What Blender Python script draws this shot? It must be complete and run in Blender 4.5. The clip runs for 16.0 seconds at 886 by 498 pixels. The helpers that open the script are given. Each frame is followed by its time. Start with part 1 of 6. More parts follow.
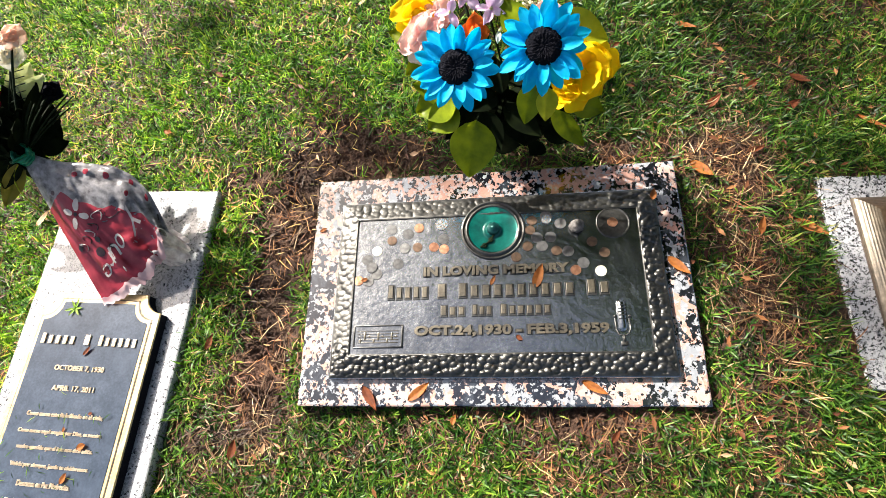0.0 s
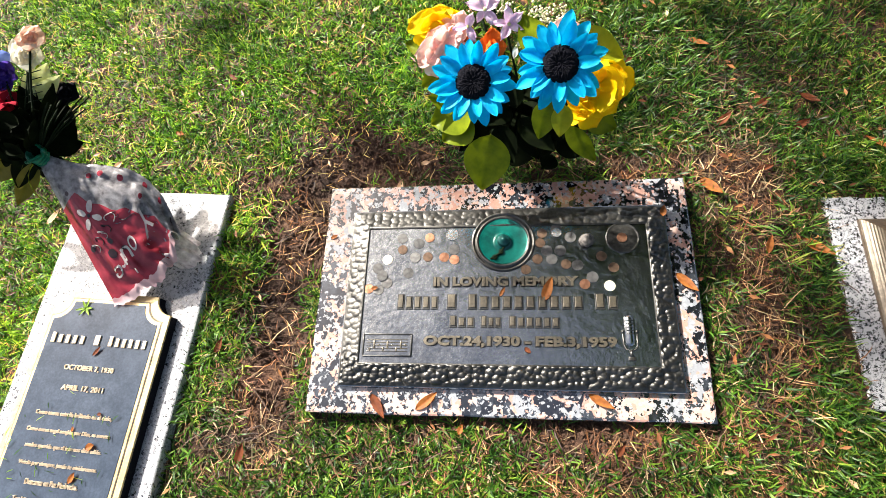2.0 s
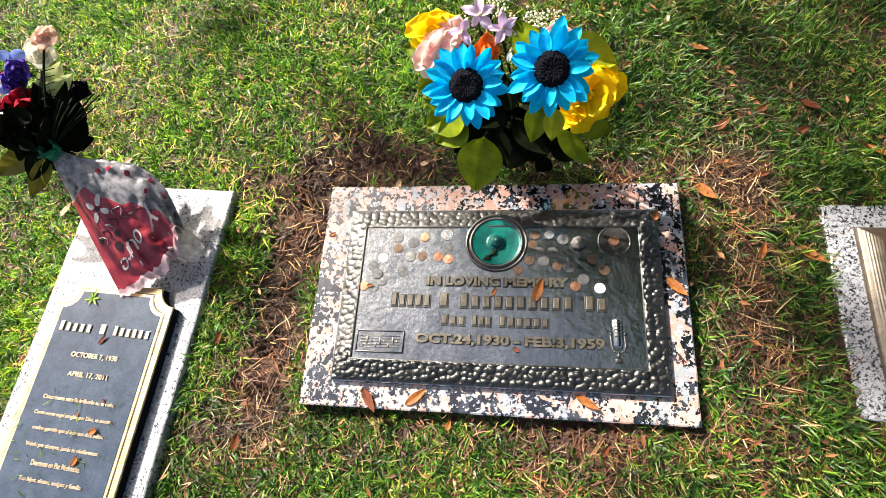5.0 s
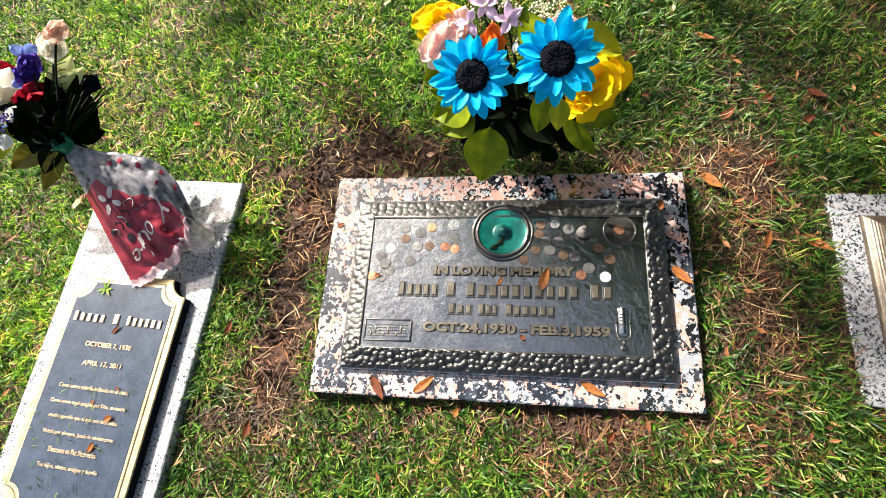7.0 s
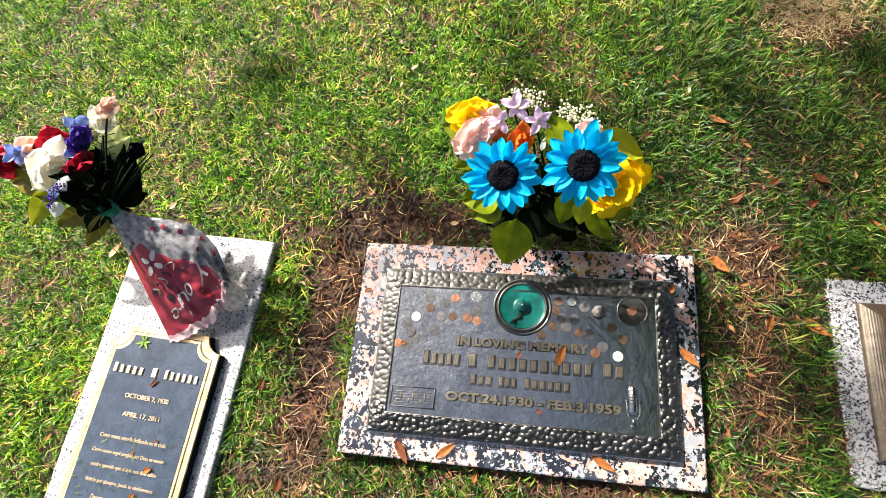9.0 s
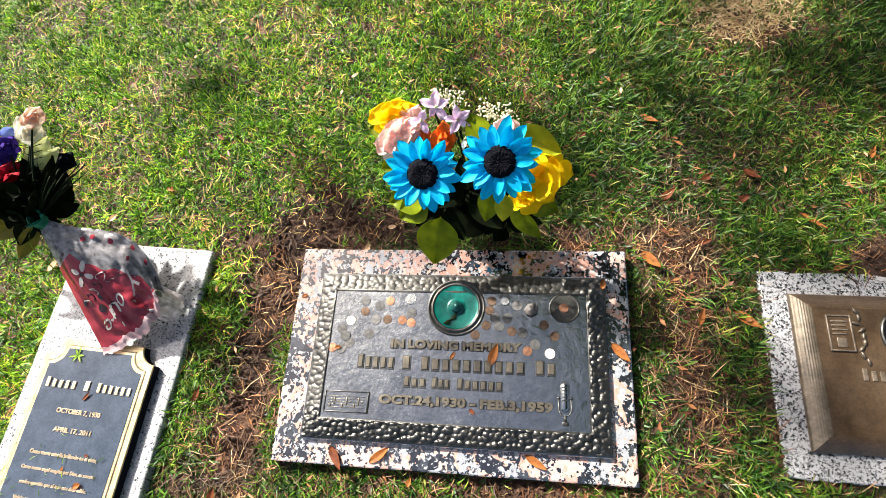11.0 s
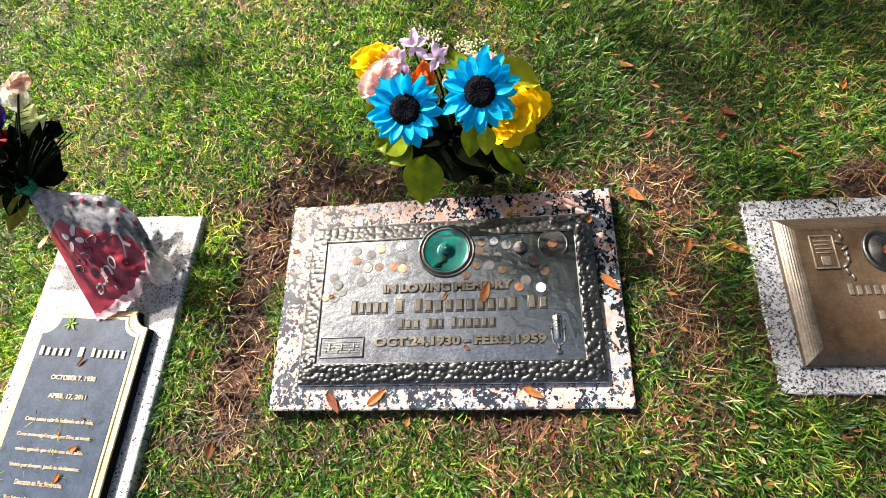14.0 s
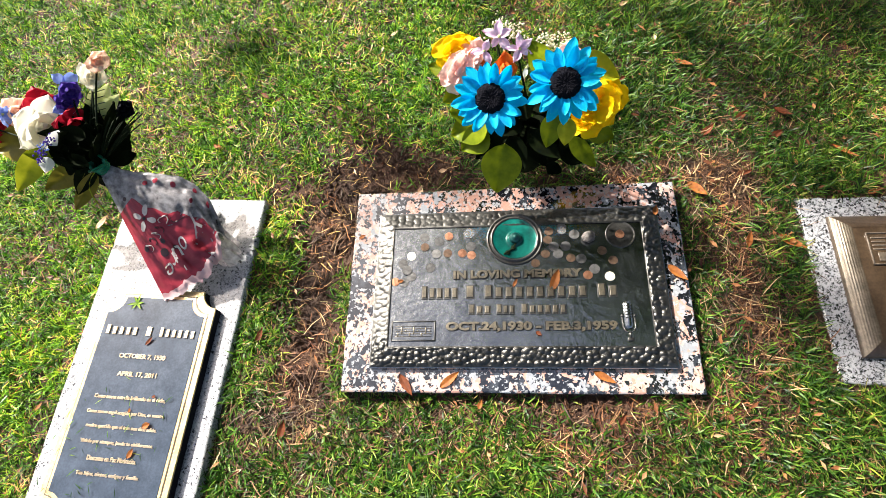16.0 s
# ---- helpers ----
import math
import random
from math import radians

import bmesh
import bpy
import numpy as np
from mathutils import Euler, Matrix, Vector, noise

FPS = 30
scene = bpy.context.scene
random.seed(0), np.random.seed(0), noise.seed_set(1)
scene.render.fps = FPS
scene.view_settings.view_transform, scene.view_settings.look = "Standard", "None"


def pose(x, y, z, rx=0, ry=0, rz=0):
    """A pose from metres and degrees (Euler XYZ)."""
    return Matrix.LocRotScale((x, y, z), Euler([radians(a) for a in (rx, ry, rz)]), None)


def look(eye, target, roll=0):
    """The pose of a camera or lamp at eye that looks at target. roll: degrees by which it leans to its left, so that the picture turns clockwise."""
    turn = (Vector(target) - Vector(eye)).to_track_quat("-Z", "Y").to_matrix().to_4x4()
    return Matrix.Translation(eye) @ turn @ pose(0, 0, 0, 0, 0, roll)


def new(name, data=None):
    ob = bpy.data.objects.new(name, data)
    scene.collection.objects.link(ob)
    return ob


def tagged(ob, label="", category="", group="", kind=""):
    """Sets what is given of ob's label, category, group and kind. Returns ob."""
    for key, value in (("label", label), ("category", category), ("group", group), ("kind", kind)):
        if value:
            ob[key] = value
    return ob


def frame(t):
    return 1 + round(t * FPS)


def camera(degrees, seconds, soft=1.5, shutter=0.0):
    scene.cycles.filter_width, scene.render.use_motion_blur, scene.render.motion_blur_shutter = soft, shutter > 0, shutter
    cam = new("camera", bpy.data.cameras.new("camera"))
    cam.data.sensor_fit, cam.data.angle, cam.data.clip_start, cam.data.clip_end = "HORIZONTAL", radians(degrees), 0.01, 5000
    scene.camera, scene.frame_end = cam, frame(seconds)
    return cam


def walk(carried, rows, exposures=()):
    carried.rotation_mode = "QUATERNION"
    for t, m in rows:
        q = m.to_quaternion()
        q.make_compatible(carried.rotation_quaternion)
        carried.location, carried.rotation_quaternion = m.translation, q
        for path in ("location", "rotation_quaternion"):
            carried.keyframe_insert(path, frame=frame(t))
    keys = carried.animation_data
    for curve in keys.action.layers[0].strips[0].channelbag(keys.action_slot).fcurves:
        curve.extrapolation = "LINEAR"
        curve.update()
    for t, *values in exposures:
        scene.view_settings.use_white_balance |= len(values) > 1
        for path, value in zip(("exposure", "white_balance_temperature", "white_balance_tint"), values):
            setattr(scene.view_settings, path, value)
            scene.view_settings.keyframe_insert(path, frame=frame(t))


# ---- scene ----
cam = camera(80.0, 16.0, soft=0.7)
PATH = [
    (0, (0.054, -0.073, 0.942), (-0.23, 0.644, -0.903), -22.4),
    (0.5, (0.042, -0.072, 0.947), (-0.235, 0.647, -0.899), -21.6),
    (1, (0.04, -0.068, 0.948), (-0.239, 0.652, -0.897), -21.5),
    (1.5, (0.043, -0.067, 0.949), (-0.24, 0.654, -0.895), -21.3),
    (2, (0.033, -0.055, 0.961), (-0.245, 0.656, -0.888), -20.7),
    (2.5, (0.027, -0.044, 0.968), (-0.248, 0.662, -0.883), -20.1),
    (3, (0.028, -0.042, 0.981), (-0.251, 0.663, -0.87), -20.0),
    (3.5, (0.049, -0.051, 0.978), (-0.249, 0.66, -0.867), -20.8),
    (4, (0.065, -0.054, 0.973), (-0.25, 0.656, -0.87), -21.7),
    (6.5, (0.079, -0.068, 0.978), (-0.272, 0.617, -0.868), -25.0),
    (7, (0.075, -0.069, 0.982), (-0.279, 0.61, -0.866), -25.4),
    (7.5, (0.064, -0.065, 0.98), (-0.291, 0.61, -0.869), -25.6),
    (8, (0.059, -0.06, 0.996), (-0.307, 0.619, -0.85), -25.4),
    (8.5, (0.025, 0.001, 1.053), (-0.323, 0.663, -0.802), -24.2),
    (9, (0.028, 0.06, 1.109), (-0.315, 0.711, -0.751), -23.8),
    (9.5, (0.058, 0.067, 1.123), (-0.284, 0.73, -0.732), -23.4),
    (10, (0.088, 0.066, 1.112), (-0.236, 0.745, -0.741), -22.1),
    (12.5, (0.208, -0.04, 1.042), (-0.091, 0.72, -0.784), -21.4),
    (13, (0.204, -0.065, 1.036), (-0.094, 0.699, -0.788), -21.9),
    (13.5, (0.184, -0.09, 1.032), (-0.105, 0.681, -0.791), -21.6),
    (14, (0.161, -0.106, 1.033), (-0.129, 0.668, -0.789), -21.7),
    (14.5, (0.131, -0.113, 1.045), (-0.157, 0.659, -0.778), -21.3),
    (15, (0.081, -0.12, 1.053), (-0.19, 0.647, -0.774), -20.1),
    (15.5, (0.041, -0.135, 1.057), (-0.221, 0.635, -0.77), -19.2),
    (16, (-0.004, -0.138, 1.069), (-0.255, 0.628, -0.761), -18.2),
]
walk(cam, [(t, look(eye, target, roll)) for t, eye, target, roll in PATH], exposures=((0, 1.86, 6430, 10), (16, 1.86, 6430, 10)))

# ---- light ----
world = bpy.data.worlds.new("sky")
scene.world = world
world.use_nodes = True
wn = world.node_tree.nodes
sky = wn.new("ShaderNodeTexSky")
sky.sky_type, sky.sun_disc = "NISHITA", False
sky.sun_elevation, sky.sun_rotation = radians(40), radians(-48)
sky.air_density, sky.dust_density, sky.ozone_density = 1.0, 6.0, 1.0
wn["Background"].inputs[1].default_value = 0.055
world.node_tree.links.new(sky.outputs[0], wn["Background"].inputs[0])
sun = new("sun", bpy.data.lights.new("sun", "SUN"))
sun.data.energy, sun.data.angle, sun.data.color = 4.8, radians(1.2), (1.0, 0.95, 0.86)
sun.matrix_world = look((-4.46, 4.02, 5.04), (0, 0, 0))


# ---- materials ----
class Nodes:
    """A small writer of node materials."""

    def __init__(self, name):
        self.mat = bpy.data.materials.new(name)
        self.mat.use_nodes = True
        self.tree = self.mat.node_tree
        self.bsdf = self.tree.nodes["Principled BSDF"]
        self.coord = self.tree.nodes.new("ShaderNodeTexCoord")

    def node(self, kind, **values):
        n = self.tree.nodes.new(kind)
        for key, value in values.items():
            n.inputs[key].default_value = value
        return n

    def link(self, a, b):
        self.tree.links.new(a, b)
        return self

    def noise(self, scale, detail=4.0, rough=0.55, distort=0.0):
        n = self.node("ShaderNodeTexNoise", Scale=scale, Detail=detail, Roughness=rough, Distortion=distort)
        self.link(self.coord.outputs["Object"], n.inputs["Vector"])
        return n.outputs["Fac"]

    def ramp(self, fac, stops, hard=False):
        n = self.tree.nodes.new("ShaderNodeValToRGB")
        n.color_ramp.interpolation = "CONSTANT" if hard else "LINEAR"
        e = n.color_ramp.elements
        while len(e) < len(stops):
            e.new(0.5)
        for one, (at, colour) in zip(e, stops):
            one.position, one.color = at, (*colour, 1)
        self.link(fac, n.inputs[0])
        return n.outputs[0]

    def mix(self, fac, a, b, blend="MIX"):
        n = self.tree.nodes.new("ShaderNodeMix")
        n.data_type, n.blend_type = "RGBA", blend
        for sock, value in ((n.inputs[0], fac), (n.inputs[6], a), (n.inputs[7], b)):
            if isinstance(value, (int, float)):
                sock.default_value = value
            elif isinstance(value, tuple):
                sock.default_value = (*value, 1)
            else:
                self.link(value, sock)
        return n.outputs[2]

    def bump(self, height, strength=0.3, distance=0.002):
        n = self.node("ShaderNodeBump", Strength=strength, Distance=distance)
        self.link(height, n.inputs["Height"])
        self.link(n.outputs[0], self.bsdf.inputs["Normal"])
        return self

    def set(self, colour=None, rough=0.5, metal=0.0, spec=0.5, coat=0.0, sheen=0.0):
        b = self.bsdf.inputs
        if isinstance(colour, tuple):
            b["Base Color"].default_value = (*colour, 1)
        elif colour is not None:
            self.link(colour, b["Base Color"])
        if isinstance(rough, (int, float)):
            b["Roughness"].default_value = rough
        else:
            self.link(rough, b["Roughness"])
        b["Metallic"].default_value, b["Specular IOR Level"].default_value = metal, spec
        b["Coat Weight"].default_value, b["Coat Roughness"].default_value = coat, 0.08
        b["Sheen Weight"].default_value = sheen
        return self

    def thin(self, colour, amount):
        """Light through a thin leaf or petal."""
        t = self.tree.nodes.new("ShaderNodeBsdfTranslucent")
        m = self.tree.nodes.new("ShaderNodeMixShader")
        m.inputs[0].default_value = amount
        if isinstance(colour, tuple):
            t.inputs[0].default_value = (*colour, 1)
        else:
            self.link(colour, t.inputs[0])
        self.link(self.bsdf.outputs[0], m.inputs[1]).link(t.outputs[0], m.inputs[2])
        self.link(m.outputs[0], self.tree.nodes["Material Output"].inputs[0])
        return self


def voronoi(n, scale, warp, feature="F1", randomness=1.0, stretch=(1, 1, 1)):
    """A voronoi whose cells have uneven edges."""
    mapping = n.node("ShaderNodeMapping", Scale=stretch)
    n.link(n.coord.outputs["Object"], mapping.inputs[0])
    noise_n = n.node("ShaderNodeTexNoise", Scale=scale * 1.3, Detail=4.0)
    n.link(mapping.outputs[0], noise_n.inputs["Vector"])
    add = n.tree.nodes.new("ShaderNodeMix")
    add.data_type, add.blend_type = "RGBA", "LINEAR_LIGHT"
    add.inputs[0].default_value = warp
    n.link(mapping.outputs[0], add.inputs[6]).link(noise_n.outputs["Color"], add.inputs[7])
    v = n.node("ShaderNodeTexVoronoi", Scale=scale, Randomness=randomness)
    v.feature = feature
    n.link(add.outputs[2], v.inputs["Vector"])
    return v


def granite_pink():
    n = Nodes("pink_black_granite")
    big = voronoi(n, 44, 0.040, stretch=(1, 0.8, 1))
    split = n.tree.nodes.new("ShaderNodeSeparateColor")
    n.link(big.outputs["Color"], split.inputs[0])
    base = n.ramp(split.outputs[0], [(0.0, (0.008, 0.009, 0.012)), (0.24, (0.034, 0.039, 0.048)), (0.42, (0.26, 0.27, 0.29)),
                                     (0.55, (0.44, 0.25, 0.195)), (0.82, (0.52, 0.35, 0.29))], True)
    fine = voronoi(n, 190, 0.006)
    split2 = n.tree.nodes.new("ShaderNodeSeparateColor")
    n.link(fine.outputs["Color"], split2.inputs[0])
    speck = n.ramp(split2.outputs[1], [(0.0, (0.015, 0.016, 0.02)), (0.12, (0.3, 0.3, 0.3)), (0.80, (0.37, 0.375, 0.385))], True)
    where = n.ramp(split2.outputs[1], [(0.0, (1, 1, 1)), (0.13, (0, 0, 0)), (0.81, (0.8, 0.8, 0.8))], True)
    col = n.mix(where, base, speck)
    col = n.mix(0.25, col, n.ramp(n.noise(240, 6), [(0.3, (0.2, 0.2, 0.2)), (0.75, (1, 1, 1))]), "MULTIPLY")
    n.set(col, n.ramp(n.noise(9), [(0.35, (0.06, 0.06, 0.06)), (0.7, (0.13, 0.13, 0.13))]), spec=1.0, coat=1.0)
    return n.bump(n.noise(160, 3), 0.05, 0.001).mat


def granite_light(name, dark, light, size=210):
    n = Nodes(name)
    fine = voronoi(n, size, 0.006)
    split = n.tree.nodes.new("ShaderNodeSeparateColor")
    n.link(fine.outputs["Color"], split.inputs[0])
    col = n.ramp(split.outputs[0], [(0.0, (0.03, 0.03, 0.035)), (dark, (0.2, 0.2, 0.21)), (dark + 0.10, (0.29, 0.29, 0.295)), (light, (0.44, 0.44, 0.445))], True)
    grey = n.ramp(n.noise(22, 5), [(0.3, (0.82, 0.82, 0.84)), (0.7, (1, 1, 1))])
    col = n.mix(1.0, col, grey, "MULTIPLY")
    n.set(col, n.ramp(n.noise(12), [(0.35, (0.08, 0.08, 0.08)), (0.7, (0.28, 0.28, 0.28))]), spec=0.8, coat=0.7)
    return n.bump(n.noise(180, 3), 0.06, 0.001).mat


def bronze(name, low, high, rough=(0.16, 0.36), metal=0.45, bump=0.15, grain=330):
    n = Nodes(name)
    col = n.ramp(n.noise(28, 6, 0.65), [(0.3, low), (0.7, high)])
    col = n.mix(0.5, col, n.ramp(n.noise(210, 4), [(0.35, (0.45, 0.45, 0.45)), (0.7, (1, 1, 1))]), "MULTIPLY")
    n.set(col, n.ramp(n.noise(14, 5), [(0.35, (rough[0],) * 3), (0.7, (rough[1],) * 3)]), metal, 0.5, 0.5)
    return n.bump(n.noise(grain, 5), bump, 0.0012 * 330 / grain).mat


def plain(name, low, high, scale=40, rough=0.5, metal=0.0, bump=0.1, coat=0.0, sheen=0.0, thin=0.0, spec=0.4):
    n = Nodes(name)
    col = n.ramp(n.noise(scale, 5), [(0.3, low), (0.7, high)])
    n.set(col, rough, metal, 0.15 if thin > 0.15 else spec, coat, sheen).bump(n.noise(scale * 6, 4), bump, 0.001)
    if thin:
        n.thin(col, thin)
    return n.mat


def grass_mat(name, stops, thin=0.28, rough=0.42, patch=True):
    n = Nodes(name)
    geo = n.tree.nodes.new("ShaderNodeNewGeometry")
    col = n.ramp(geo.outputs["Random Per Island"], stops)
    if patch:
        tone = n.ramp(n.noise(2.2, 3), [(0.35, (0.72, 0.82, 0.70)), (0.68, (1.2, 1.12, 0.95))])
        col = n.mix(1.0, col, tone, "MULTIPLY")
        clump = n.ramp(n.noise(26, 3), [(0.38, (0.42, 0.52, 0.50)), (0.62, (1.18, 1.1, 0.95))])
        col = n.mix(1.0, col, clump, "MULTIPLY")
        # grass toward the sun: yellower, with sunlit brightness put into its colour
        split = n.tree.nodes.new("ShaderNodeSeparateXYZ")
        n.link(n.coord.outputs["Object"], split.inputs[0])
        toward_sun = n.tree.nodes.new("ShaderNodeMath")
        toward_sun.operation = "SUBTRACT"
        n.link(split.outputs[1], toward_sun.inputs[0]).link(split.outputs[0], toward_sun.inputs[1])
        col = n.mix(1.0, col, n.ramp(toward_sun.outputs[0], [(0.55, (0.98, 0.90, 1.08)), (1.0, (1.75, 1.56, 1.05))]), "MULTIPLY")
    n.set(col, rough, 0.0, 0.34)
    return n.thin(col, thin).mat


def soil_mat():
    n = Nodes("damp_soil")
    col = n.ramp(n.noise(24, 8, 0.7), [(0.28, (0.018, 0.010, 0.007)), (0.5, (0.095, 0.054, 0.038)), (0.78, (0.25, 0.155, 0.11))])
    straw = n.ramp(n.noise(5, 4), [(0.4, (0.75, 0.75, 0.7)), (0.65, (1.25, 1.1, 0.9))])
    col = n.mix(1.0, col, straw, "MULTIPLY")
    # thick lawn covers the ground further off
    mapping = n.node("ShaderNodeMapping", Location=(0.046, -0.126, 0.0), Scale=(0.125, 0.19, 0.0))
    n.link(n.coord.outputs["Object"], mapping.inputs[0])
    away = n.tree.nodes.new("ShaderNodeVectorMath")
    away.operation = "LENGTH"
    n.link(mapping.outputs[0], away.inputs[0])
    turf = n.ramp(n.noise(60, 6, 0.7), [(0.3, (0.010, 0.020, 0.003)), (0.5, (0.034, 0.060, 0.008)), (0.75, (0.085, 0.105, 0.022))])
    col = n.mix(n.ramp(away.outputs["Value"], [(0.175, (0, 0, 0)), (0.205, (1, 1, 1))]), col, turf)
    n.set(col, 0.8, 0.0, 0.3)
    return n.bump(n.noise(110, 8, 0.75), 1.0, 0.014).mat


